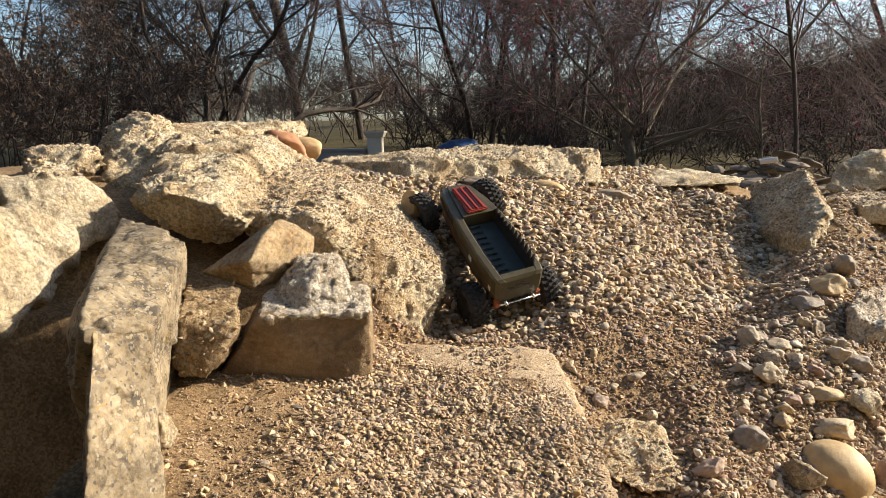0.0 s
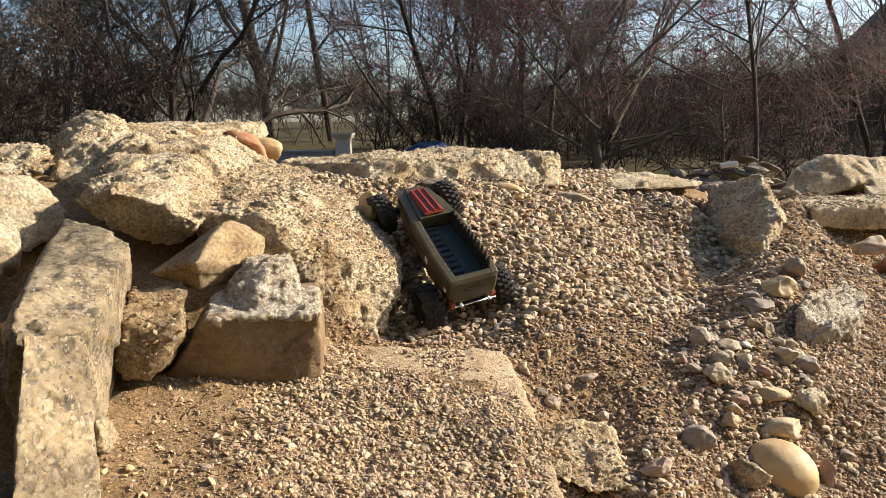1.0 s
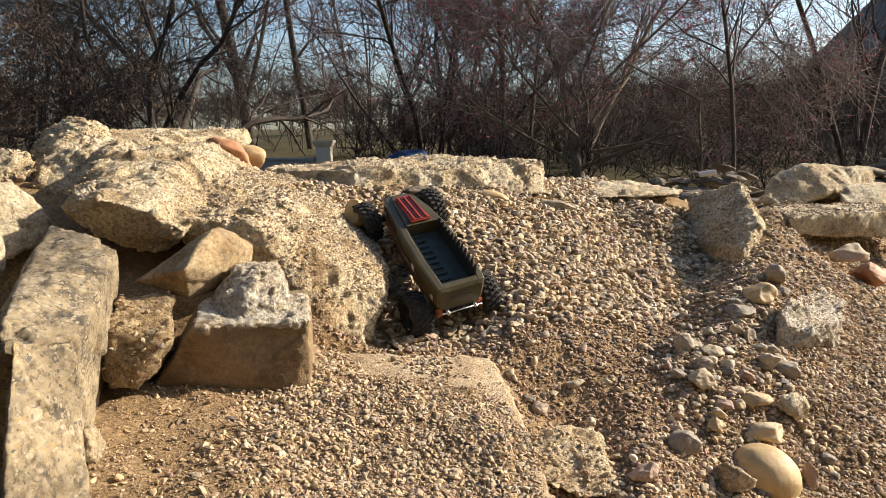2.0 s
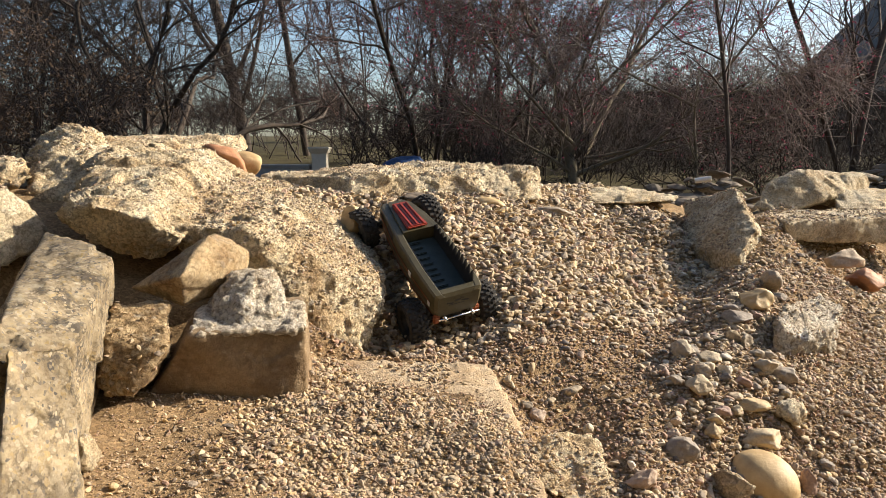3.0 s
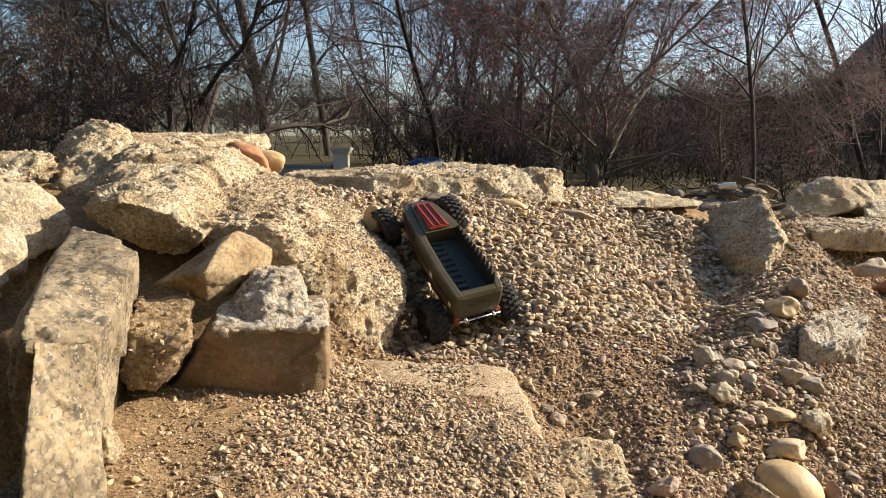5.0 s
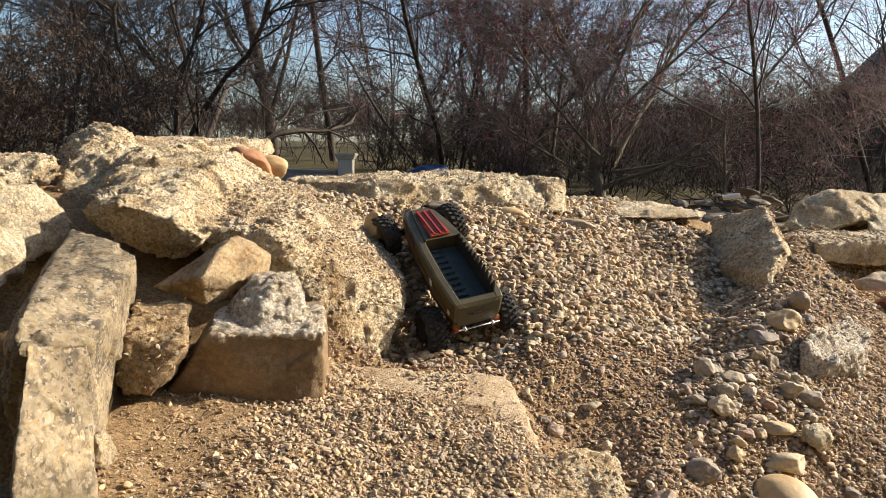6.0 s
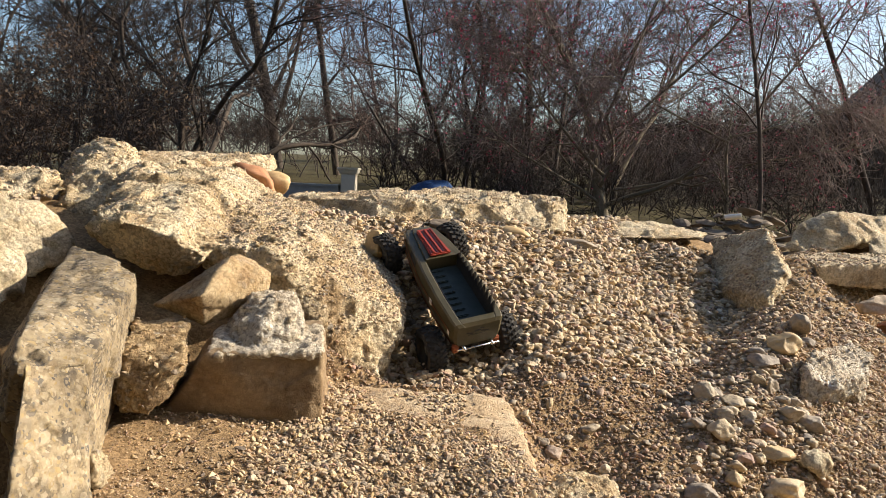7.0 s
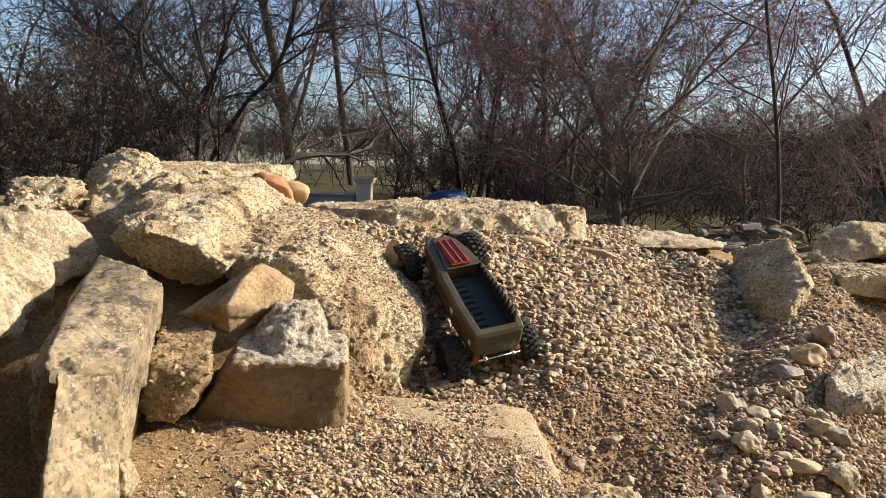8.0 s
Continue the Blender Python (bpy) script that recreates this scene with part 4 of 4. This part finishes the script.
rows = [(x, y, ground_at(x, y) - 0.1, 0.35 * rng.randn(), 0.3 * rng.randn(), 1.0, 0.5 + 0.6 * rng.rand(), 0.008 + 0.008 * rng.rand())
        for x, y in zip(rng.uniform(-1.3, 3.2, 85), rng.uniform(8.8, 13.0, 85))]
tree("brushwood", rows, 34, M_shadebrush, M_twig, "bare brown brush behind the garden wall", (7, 0.5), (5, 0.35), (3, 0.2), fine=0.0034, category="brush", kind="stuff")
# Low brush added over the yard so that its ground reads shaded.
rows = [(x, y, ground_at(x, y) - 0.05, 0.5 * rng.randn(), 0.4 * rng.randn(), 1.0, 0.25 + 0.3 * rng.rand(), 0.006)
        for x, y in zip(rng.uniform(0.2, 5.0, 90), rng.uniform(6.0, 8.6, 90))]
tree("brushwood", rows, 35, M_shadebrush, M_shadebrush, "low added brush on the yard's ground, coloured as shaded", (5, 0.35), (4, 0.22), (3, 0.12), fine=0.0024, category="brush", kind="stuff")
rows = [(x, y, ground_at(x, y) - 0.1, 0.3 * rng.randn(), 0.3 * rng.randn(), 1.0, 0.9 + 0.9 * rng.rand(), 0.008 + 0.006 * rng.rand())
        for x, y in zip(rng.uniform(-7.0, -1.2, 36), rng.uniform(13.5, 20, 36))]
tree("brushwood", rows, 36, M_twig, M_twig, "sparse bare brush beyond the garden wall", (8, 0.9), (5, 0.5), (3, 0.25), fine=0.0032, category="brush", kind="stuff")
rows = [(x, y, ground_at(x, y) - 0.2, 0.2 * rng.randn(), 0.2 * rng.randn(), 1.0, 1.6 + 2.0 * rng.rand(), 0.04 + 0.03 * rng.rand())
        for x, y in zip(rng.uniform(-34, 30, 75), rng.uniform(38, 55, 75))]
tree("far_woods", rows, 37, M_bark, M_twig, "distant bare woods along the horizon", (8, 1.6), (5, 0.9), (3, 0.5), fine=0.016, category="woods", kind="stuff")

# ---- yard ----
def box(size, at=(0, 0, 0), bevel=0.0, taper=1.0):
    bm = bmesh.new()
    bmesh.ops.create_cube(bm, size=1.0)
    for v in bm.verts:
        k = taper if v.co.z > 0 else 1.0
        v.co = Vector((v.co.x * size[0] * k, v.co.y * size[1] * k, v.co.z * size[2]))
    if bevel:
        bmesh.ops.bevel(bm, geom=bm.edges[:], offset=bevel, segments=2, affect="EDGES")
    bmesh.ops.translate(bm, verts=bm.verts, vec=at)
    return bm


M_wall = material("grey_render", plain((0.30, 0.30, 0.30), (0.40, 0.39, 0.37), 8.0, 0.004), 0.9)
M_cap = material("pale_render", plain((0.52, 0.48, 0.40), (0.64, 0.60, 0.52), 10.0, 0.004), 0.9)
M_tarp = material("blue_tarpaulin", plain((0.012, 0.04, 0.13), (0.025, 0.08, 0.22), 9.0, 0.01), 0.45)
M_fence = material("dark_boards", plain((0.035, 0.022, 0.016), (0.075, 0.048, 0.034), 9.0, 0.004), 0.85)
M_roof = material("grey_shingles", plain((0.050, 0.042, 0.036), (0.095, 0.082, 0.070), 18.0, 0.01), 0.9)
M_siding = material("dull_siding", plain((0.16, 0.14, 0.12), (0.24, 0.21, 0.18), 5.0, 0.004), 0.85)
M_pipe = material("white_pipe", plain((0.60, 0.58, 0.54), (0.75, 0.73, 0.68), 12.0), 0.5)

# garden wall and its pillar
pillar = tagged(new("pillar"), "square rendered garden pillar with a flared cap", "pillar")
pillar.location = (-1.40, 8.5, 0.70)
part("shaft", box((0.17, 0.17, 0.44), (0, 0, 0.22), 0.006), M_cap, pillar)
part("cap", box((0.19, 0.19, 0.05), (0, 0, 0.465), 0.006, 1.25), M_cap, pillar)
part("cap_slab", box((0.25, 0.25, 0.025), (0, 0, 0.5015), 0.006), M_cap, pillar)
garden_wall = tagged(new("garden_wall"), "low grey rendered garden wall joining a pillar", "wall")
garden_wall.matrix_world = pose(-1.50, 8.5, 0.70, 0, 0, 172)
part("wall_body", box((1.5, 0.14, 0.28), (0.75, 0, 0.14), 0.008), M_wall, garden_wall)
part("coping", box((1.52, 0.18, 0.03), (0.76, 0, 0.297), 0.006), M_wall, garden_wall)

# tarpaulin over a heap
v, f = ico(4)
v = v * np.array([0.36, 0.3, 0.30])
v = v + 0.05 * np.stack([fnoise(v * 5, 3, 70), fnoise(v * 5, 3, 71), fnoise(v * 5, 3, 72)], 1)
tarp = mesh_object("tarpaulin", v + np.array([-0.42, 9.0, 0.80]), f, M_tarp)
tagged(tarp, "crumpled blue tarpaulin over a heap", "tarpaulin")

# board fence
fence = tagged(new("fence"), "dark brown board fence at the yard's edge", "fence")
fence.location = (2.6, 14.5, 0.95)
board = box((0.135, 0.02, 1.35), (0, 0, 0.675), 0.003)
first = part("board", board, M_fence, fence)
rng = np.random.RandomState(5)
for k in range(1, 70):
    b = new("board", first.data)
    b.parent = fence
    b.location = (0.145 * k, 0.01 * rng.rand(), 0.02 * rng.rand())
for z in (0.25, 1.05):
    part("rail", box((10.1, 0.04, 0.08), (5.0, 0.032, z), 0.004), M_fence, fence)

# house behind the fence
house = tagged(new("house"), "grey shingled house with a steep gable roof", "house")
house.matrix_world = pose(15.1, 21.5, 0.9, 0, 0, -12)
part("wall", box((7.0, 7.0, 2.6), (0, 0, 1.3)), M_siding, house)
bm = bmesh.new()
prof = [(-3.9, 2.35), (0, 6.6), (3.9, 2.35), (3.7, 2.20), (0, 6.25), (-3.7, 2.20)]
ring = [[bm.verts.new((x, y, z)) for x, z in prof] for y in (-3.9, 3.9)]
for k in range(6):
    bm.faces.new((ring[0][k], ring[0][(k + 1) % 6], ring[1][(k + 1) % 6], ring[1][k]))
bm.faces.new(ring[0][::-1]), bm.faces.new(ring[1])
bmesh.ops.recalc_face_normals(bm, faces=bm.faces)
part("roof", bm, M_roof, house)
bm = bmesh.new()
g = [bm.verts.new((x, y, z)) for y in (-3.45, 3.45) for x, z in ((-3.5, 2.6), (3.5, 2.6), (0, 6.2))]
bm.faces.new(g[:3]), bm.faces.new(g[3:][::-1])
for a, b in ((0, 1), (1, 2), (2, 0)):
    bm.faces.new((g[a], g[a + 3], g[b + 3], g[b]))
bmesh.ops.recalc_face_normals(bm, faces=bm.faces)
part("gable", bm, M_siding, house)
part("window", box((0.9, 0.05, 1.1), (-1.2, -3.52, 1.6), 0.01), M_slate, house)

# slate rubble heaps behind the bank
def rubble(cx, cy, rx, ry, height, count, seed, sizes):
    rng = np.random.RandomState(seed)
    for k in range(count):
        a, q = rng.rand() * 6.283, rng.rand() ** 0.6
        x, y = cx + rx * q * math.cos(a), cy + ry * q * math.sin(a)
        w = sizes[0] + (sizes[1] - sizes[0]) * rng.rand()
        h = w * (0.14 + 0.24 * rng.rand())
        v, f = stone_shape(2, seed * 100 + k, 0.10, 8)
        ob = mesh_object("slate_piece", v * np.array([w, w * (0.6 + 0.4 * rng.rand()), h]) * 1.1, f, (M_slate, M_slate, M_slate, M_grey, M_slate)[k % 5], smooth=False)
        ob.matrix_world = pose(x, y, ground_at(x, y) + height * (1 - q) ** 0.7 * (0.4 + 0.6 * rng.rand()) + h * 0.2, rng.randn() * 14, rng.randn() * 14, rng.rand() * 360)
        tagged(ob, "dark angular slate piece in a rubble heap", "rubble", "rubble heap pieces")


rubble(1.95, 5.2, 0.75, 0.4, 0.30, 110, 3, (0.05, 0.20))
rubble(3.7, 5.4, 0.9, 0.5, 0.50, 110, 4, (0.07, 0.26))
rubble(1.6, 3.9, 0.8, 0.35, 0.05, 40, 6, (0.05, 0.18))
pipe = bmesh.new()
bmesh.ops.create_cone(pipe, cap_ends=False, segments=20, radius1=0.017, radius2=0.017, depth=0.10)
bmesh.ops.create_cone(pipe, cap_ends=False, segments=20, radius1=0.014, radius2=0.014, depth=0.10)
ob = part("pipe", pipe, M_pipe, None, smooth=True)
ob.matrix_world = pose(1.68, 4.62, 1.00, 80, 0, 60)
tagged(ob, "short white plastic pipe in the rubble", "pipe")

# unseen dark boxes added behind and beside the camera to block sky light
M_skyblock = material("dark_sky_block", plain((0.02, 0.025, 0.012), (0.06, 0.06, 0.03), 6.0, 0.03), 0.95)
for name, size, at in (("wall_south", (14.0, 0.6, 4.6), (0.0, -3.2, 2.2)), ("wall_west", (0.6, 6.5, 4.0), (-5.2, -0.3, 2.0))):
    tagged(part(name, box(size, at, 0.05), M_skyblock, None), "plain dark box added unseen to block sky light", "hedge", kind="structure")

# ---- the model crawler ----
M_olive = material("olive_shell", plain((0.055, 0.047, 0.022), (0.095, 0.080, 0.042), 30.0, 0.0006), 0.42)
M_rust = material("rust_red_shell", plain((0.22, 0.060, 0.022), (0.36, 0.11, 0.04), 25.0, 0.0006), 0.5)
M_red = material("red_hood", plain((0.30, 0.04, 0.025), (0.38, 0.065, 0.04), 30.0), 0.45)
M_black = material("black_plastic", plain((0.012, 0.012, 0.013), (0.028, 0.028, 0.03), 40.0, 0.0005), 0.55)
M_liner = material("grey_green_liner", plain((0.03, 0.04, 0.036), (0.055, 0.07, 0.06), 40.0), 0.6)
M_tyre = material("dusty_rubber", plain((0.018, 0.017, 0.016), (0.055, 0.05, 0.043), 60.0, 0.001), 0.9)
M_chrome = material("bright_steel", plain((0.75, 0.74, 0.72), (0.85, 0.84, 0.82), 50.0), 0.25, 1.0)
M_dull = material("dull_steel", plain((0.22, 0.21, 0.20), (0.34, 0.33, 0.31), 60.0), 0.5, 0.8)

rear_axle = Vector((0.0213, 1.924, 0.772))
right, ahead, above = Vector((0.9029, 0.3954, 0.1686)), Vector((-0.4229, 0.7471, 0.5128)), Vector((0.0768, -0.5343, 0.8418))
BASE, SIZE = 0.345, 1.08
DROP, RISE = -0.015, 0.017
crawler = tagged(new("crawler_car"), "olive model rock-crawler car climbing beside the boulder", "toy car")
crawler.matrix_world = Matrix(((right.x, ahead.x, above.x, rear_axle.x), (right.y, ahead.y, above.y, rear_axle.y), (right.z, ahead.z, above.z, rear_axle.z), (0, 0, 0, 1))) @ Matrix.Scale(SIZE, 4)

SECTIONS = [
    (-0.046, 0.056, 0.055, 0.050, 0.026, 0.052, 0.088, 0.086),
    (-0.041, 0.063, 0.062, 0.055, 0.022, 0.052, 0.096, 0.096),
    (-0.026, 0.066, 0.067, 0.058, 0.020, 0.052, 0.098, 0.097),
    (-0.024, 0.066, 0.067, 0.058, 0.020, 0.052, 0.098, 0.064),
    (0.060, 0.069, 0.072, 0.061, 0.012, 0.052, 0.098, 0.064),
    (0.160, 0.067, 0.071, 0.060, 0.012, 0.052, 0.098, 0.064),
    (0.195, 0.064, 0.068, 0.058, 0.014, 0.053, 0.098, 0.064),
    (0.197, 0.064, 0.068, 0.058, 0.014, 0.053, 0.098, 0.102),
    (0.275, 0.056, 0.060, 0.053, 0.020, 0.055, 0.091, 0.096),
    (0.340, 0.046, 0.050, 0.045, 0.026, 0.054, 0.080, 0.084),
    (0.368, 0.036, 0.040, 0.036, 0.032, 0.052, 0.070, 0.072),
    (0.378, 0.026, 0.029, 0.027, 0.038, 0.051, 0.062, 0.063),
]


def crawler_shell():
    bm = bmesh.new()
    rings = []
    for y, wo, wm, wb, zb, zm, zr, zd in SECTIONS:
        wi = wo - 0.021
        half = [(wi, zd), (wi + 0.001, zr - 0.001), (wi + 0.004, zr), (wo - 0.004, zr - 0.0005), (wo, zr - 0.005), (wm, zm + 0.006), (wm, zm - 0.004), (wb, zb)]
        pts = [(-x, z) for x, z in half] + [(x, z) for x, z in half[::-1]]
        rings.append([bm.verts.new((x, y, z)) for x, z in pts])
    n = len(rings[0])
    for a, b in zip(rings, rings[1:]):
        for k in range(n):
            bm.faces.new((a[k], a[(k + 1) % n], b[(k + 1) % n], b[k]))
    bm.faces.new(rings[0][::-1]), bm.faces.new(rings[-1])
    bmesh.ops.recalc_face_normals(bm, faces=bm.faces)
    return bm


part("body", crawler_shell(), M_olive, crawler, "olive painted shell with scuffs")


def side_skirt(s):
    bm = bmesh.new()
    rows = []
    for y, wo, wm, wb, zb, zm, zr, zd in SECTIONS[2:10]:
        rows.append([bm.verts.new((s * (wm + 0.0014), y, zm + 0.016)), bm.verts.new((s * (wb + 0.0016), y, zb)), bm.verts.new((s * (wb - 0.003), y, zb - 0.004))])
    for a, b in zip(rows, rows[1:]):
        for k in range(2):
            bm.faces.new((a[k], a[k + 1], b[k + 1], b[k]))
    bmesh.ops.solidify(bm, geom=bm.faces[:], thickness=0.0015)
    bmesh.ops.recalc_face_normals(bm, faces=bm.faces)
    return bm


for s in (-1, 1):
    part("side_skirt", side_skirt(s), M_rust, crawler, "rust-red lower flank")
    win = box((0.002, 0.05, 0.018), (0, 0, 0), 0.0008)
    bmesh.ops.transform(win, matrix=pose(s * 0.0615, 0.24, 0.076, 0, -10 * s, 6 * s), verts=win.verts)
    part("side_window", win, M_black, crawler, "dark cab window")
    corner = box((0.016, 0.014, 0.026), (s * 0.054, -0.042, 0.018), 0.003)
    part("rear_corner", corner, M_rust, crawler, "orange-red rear corner")

hood = part("hood", box((0.060, 0.130, 0.008), (0, 0, 0), 0.003), M_red, crawler, "red ribbed hood panel")
for v in hood.data.vertices:
    v.co.x *= 1.0 - 0.32 * (v.co.y / 0.145 + 0.5)
hood.matrix_basis = pose(0, 0.268, 0.0985, -7.5, 0, 0)
for x in (-0.018, 0.0, 0.018):
    rib = part("hood_rib", box((0.005, 0.118, 0.005), (x, -0.002, 0.005), 0.0015), M_red, hood)
for x in (-0.009, 0.009):
    part("groove", box((0.0022, 0.110, 0.0012), (x, -0.002, 0.0042), 0.0003), M_black, hood)

liner = part("bed_liner", box((0.088, 0.216, 0.004), (0, 0.085, 0.0670), 0.001), M_liner, crawler, "black-green load bed liner")
for k in range(10):
    part("liner_rib", box((0.040, 0.008, 0.006), (-0.022, -0.012 + 0.0215 * k, 0.0715), 0.002), M_liner, liner)
part("side_liner", box((0.003, 0.216, 0.034), (0.0445, 0.085, 0.084), 0.001), M_black, liner)
part("side_liner", box((0.003, 0.216, 0.028), (-0.0445, 0.085, 0.080), 0.001), M_black, liner)

crest = part("crest", box((0.004, 0.222, 0.012), (0.045, 0.086, 0.101), 0.001), M_black, crawler, "black saw-toothed rail")
for k in range(12):
    bm = bmesh.new()
    t = k / 11
    h = 0.014 + 0.017 * math.sin(math.pi * min(1, 0.25 + t))
    y = -0.016 + 0.0185 * k
    a = [bm.verts.new((x, yy, 0.104 + zz)) for x in (0.043, 0.047) for yy, zz in ((y - 0.009, 0), (y + 0.009, 0), (y - 0.004, h))]
    bm.faces.new(a[:3]), bm.faces.new(a[3:][::-1])
    for i, j in ((0, 1), (1, 2), (2, 0)):
        bm.faces.new((a[i], a[i + 3], a[j + 3], a[j]))
    bmesh.ops.recalc_face_normals(bm, faces=bm.faces)
    part("tooth", bm, M_black, crest)


def rod(a, b, r, seg=12):
    bm = bmesh.new()
    a, b = Vector(a), Vector(b)
    bmesh.ops.create_cone(bm, cap_ends=True, segments=seg, radius1=r, radius2=r, depth=(b - a).length)
    m = Matrix.Translation((a + b) / 2) @ (b - a).to_track_quat("Z", "Y").to_matrix().to_4x4()
    bmesh.ops.transform(bm, matrix=m, verts=bm.verts)
    return bm


bumper = part("bumper", rod((-0.055, -0.058, 0.026), (0.055, -0.058, 0.026), 0.0024), M_chrome, crawler, "thin bright steel rear bumper bar", True)
for x in (-0.037, 0.037):
    part("bumper_stud", rod((x, -0.064, 0.026), (x, -0.038, 0.026), 0.0038), M_chrome, bumper, smooth=True)
# plain marks on the tailgate and flank
for x, z, w, h, turn in ((-0.022, 0.052, 0.020, 0.006, 12), (-0.002, 0.057, 0.018, 0.007, -8), (0.018, 0.052, 0.022, 0.006, 10), (-0.004, 0.046, 0.044, 0.003, 0), (0.010, 0.062, 0.012, 0.004, 20)):
    m = box((w, 0.0014, h), (0, 0, 0), 0.0005)
    bmesh.ops.transform(m, matrix=pose(x, -0.0455, z + 0.012, 4, turn, 0), verts=m.verts)
    part("tailgate_mark", m, M_black, crawler, "dark printed mark")
for y, z, s in ((0.075, 0.060, 0.016), (-0.03, 0.052, 0.012)):
    part("flank_badge", box((0.0016, s, s), (-0.0725 if y > 0 else -0.0675, y + 0.01, z + 0.004), 0.0005), M_pipe, crawler, "small pale badge")

# running gear
part("chassis", box((0.05, 0.38, 0.030), (0, 0.165, 0.008), 0.006), M_black, crawler, "black chassis rails")
part("gearbox", box((0.045, 0.06, 0.04), (0, 0.19, -0.018), 0.006), M_black, crawler)


def wheel(at, steer):
    w = part("wheel", rod((-0.012, 0, 0), (0.012, 0, 0), 0.012), M_dull, crawler, "knobbly crawler wheel")
    w.matrix_basis = pose(*at, 0, 0, steer)
    bm = bmesh.new()
    prof = [(-0.017, 0.032), (-0.023, 0.036), (-0.0245, 0.044), (-0.021, 0.051), (-0.012, 0.054), (0, 0.0548), (0.012, 0.054), (0.021, 0.051), (0.0245, 0.044), (0.023, 0.036), (0.017, 0.032)]
    rings = [[bm.verts.new((x, r * math.cos(a), r * math.sin(a))) for x, r in prof] for a in np.arange(36) * 2 * math.pi / 36]
    for k in range(36):
        a, b = rings[k], rings[(k + 1) % 36]
        for i in range(len(prof)):
            j = (i + 1) % len(prof)
            bm.faces.new((a[i], a[j], b[j], b[i]))
    for k in range(22):
        for x, r, wd, off in ((-0.017, 0.0535, 0.012, 0), (0.017, 0.0535, 0.012, 0.5), (-0.005, 0.0562, 0.008, 0.5), (0.006, 0.0562, 0.008, 0.0)):
            lug = box((wd, 0.0085, 0.0060), (0, 0, 0), 0.0012)
            a = (k + off) * 2 * math.pi / 22
            bmesh.ops.transform(lug, matrix=pose(0, 0, 0, math.degrees(a)) @ pose(x, 0, r, 0, 0, 18 if x > 0 else -18), verts=lug.verts)
            me = bpy.data.meshes.new("lug")
            lug.to_mesh(me)
            lug.free()
            bm.from_mesh(me)
            bpy.data.meshes.remove(me)
    bmesh.ops.recalc_face_normals(bm, faces=bm.faces)
    part("tyre", bm, M_tyre, w, "dusty black tyre with tall lugs")
    rim = bmesh.new()
    bmesh.ops.create_cone(rim, cap_ends=True, segments=28, radius1=0.031, radius2=0.031, depth=0.030)
    bmesh.ops.transform(rim, matrix=pose(0, 0, 0, 0, 90, 0), verts=rim.verts)
    faces = [f for f in rim.faces if len(f.verts) > 4]
    bmesh.ops.inset_individual(rim, faces=faces, thickness=0.005, depth=-0.008)
    part("rim", rim, M_black, w, "black beadlock rim")
    return w


for x, y, z, steer in ((-0.098, 0.0, DROP, 0), (0.098, 0.0, DROP, 0), (-0.098, BASE, RISE, 10), (0.098, BASE, RISE, 10)):
    wheel((x, y, z), steer)
for y, z in ((0.0, DROP), (BASE, RISE)):
    axle = part("axle", rod((-0.088, y, z), (0.088, y, z), 0.0085), M_black, crawler, smooth=True)
    part("differential", box((0.036, 0.042, 0.036), (0.012, y, z), 0.009), M_black, axle)
    for x in (-0.055, 0.055):
        shock = part("shock", rod((x, y, z + 0.006), (x * 0.8, y + (0.03 if y == 0 else -0.03), 0.062), 0.0065), M_dull, crawler, "grey spring damper", True)
for x in (-0.035, 0.035):
    part("link", rod((x * 1.3, 0.0, DROP - 0.004), (x * 0.6, 0.14, -0.016), 0.003), M_dull, crawler, smooth=True)
    part("link", rod((x * 1.3, BASE, RISE - 0.004), (x * 0.6, 0.20, -0.016), 0.003), M_dull, crawler, smooth=True)

# dry twigs lying on the sand and the slab
rng = np.random.RandomState(58)
for k in range(16):
    x, y, turn, span = rng.uniform(-0.48, -0.10), rng.uniform(1.02, 1.42), rng.uniform(-0.7, 0.7), rng.uniform(0.04, 0.13)
    line = []
    for u in np.linspace(0, 1, 6):
        px, py = x + span * u * math.cos(turn), y + span * u * math.sin(turn) + 0.006 * rng.randn()
        line.append((px, py, float(slab_top(np.array([px]), np.array([py]))[0]) + 0.006 + 0.003 * rng.rand()))
    v, f = tubes(np.array([line]), np.array([0.0011]), np.array([0.0005]), 5)
    tagged(mesh_object("dry_twig", v, f, M_straw), "thin dry brown twig lying on sand", "twig", "dry twigs")

# ---- single pebbles of the bank's foot ----
shapes = []
for k in range(10):
    v, f = stone_shape(2, 900 + k)
    me_ob = mesh_object("pebble", v, f, M_stone, ground)
    shapes.append(me_ob.data)
    bpy.data.objects.remove(me_ob)
rng = np.random.RandomState(91)
count = 0
while count < 300:
    x, y = rng.uniform(-0.1, 0.75), rng.uniform(1.62, 2.25)
    if slab_edge(y) > x - 0.01 and y < 1.70:
        continue
    s = 0.014 + 0.016 * rng.rand() ** 2
    ob = new("pebble", shapes[count % 10])
    ob.parent = ground
    ob.matrix_world = pose(x, y, float(surface(np.array([x]), np.array([y]))[0]) + 0.2 * s, rng.randn() * 18, rng.randn() * 18, rng.rand() * 360) @ Matrix.Diagonal((1.15 * s, s * (0.7 + 0.3 * rng.rand()), s * (0.5 + 0.3 * rng.rand()), 1))
    count += 1
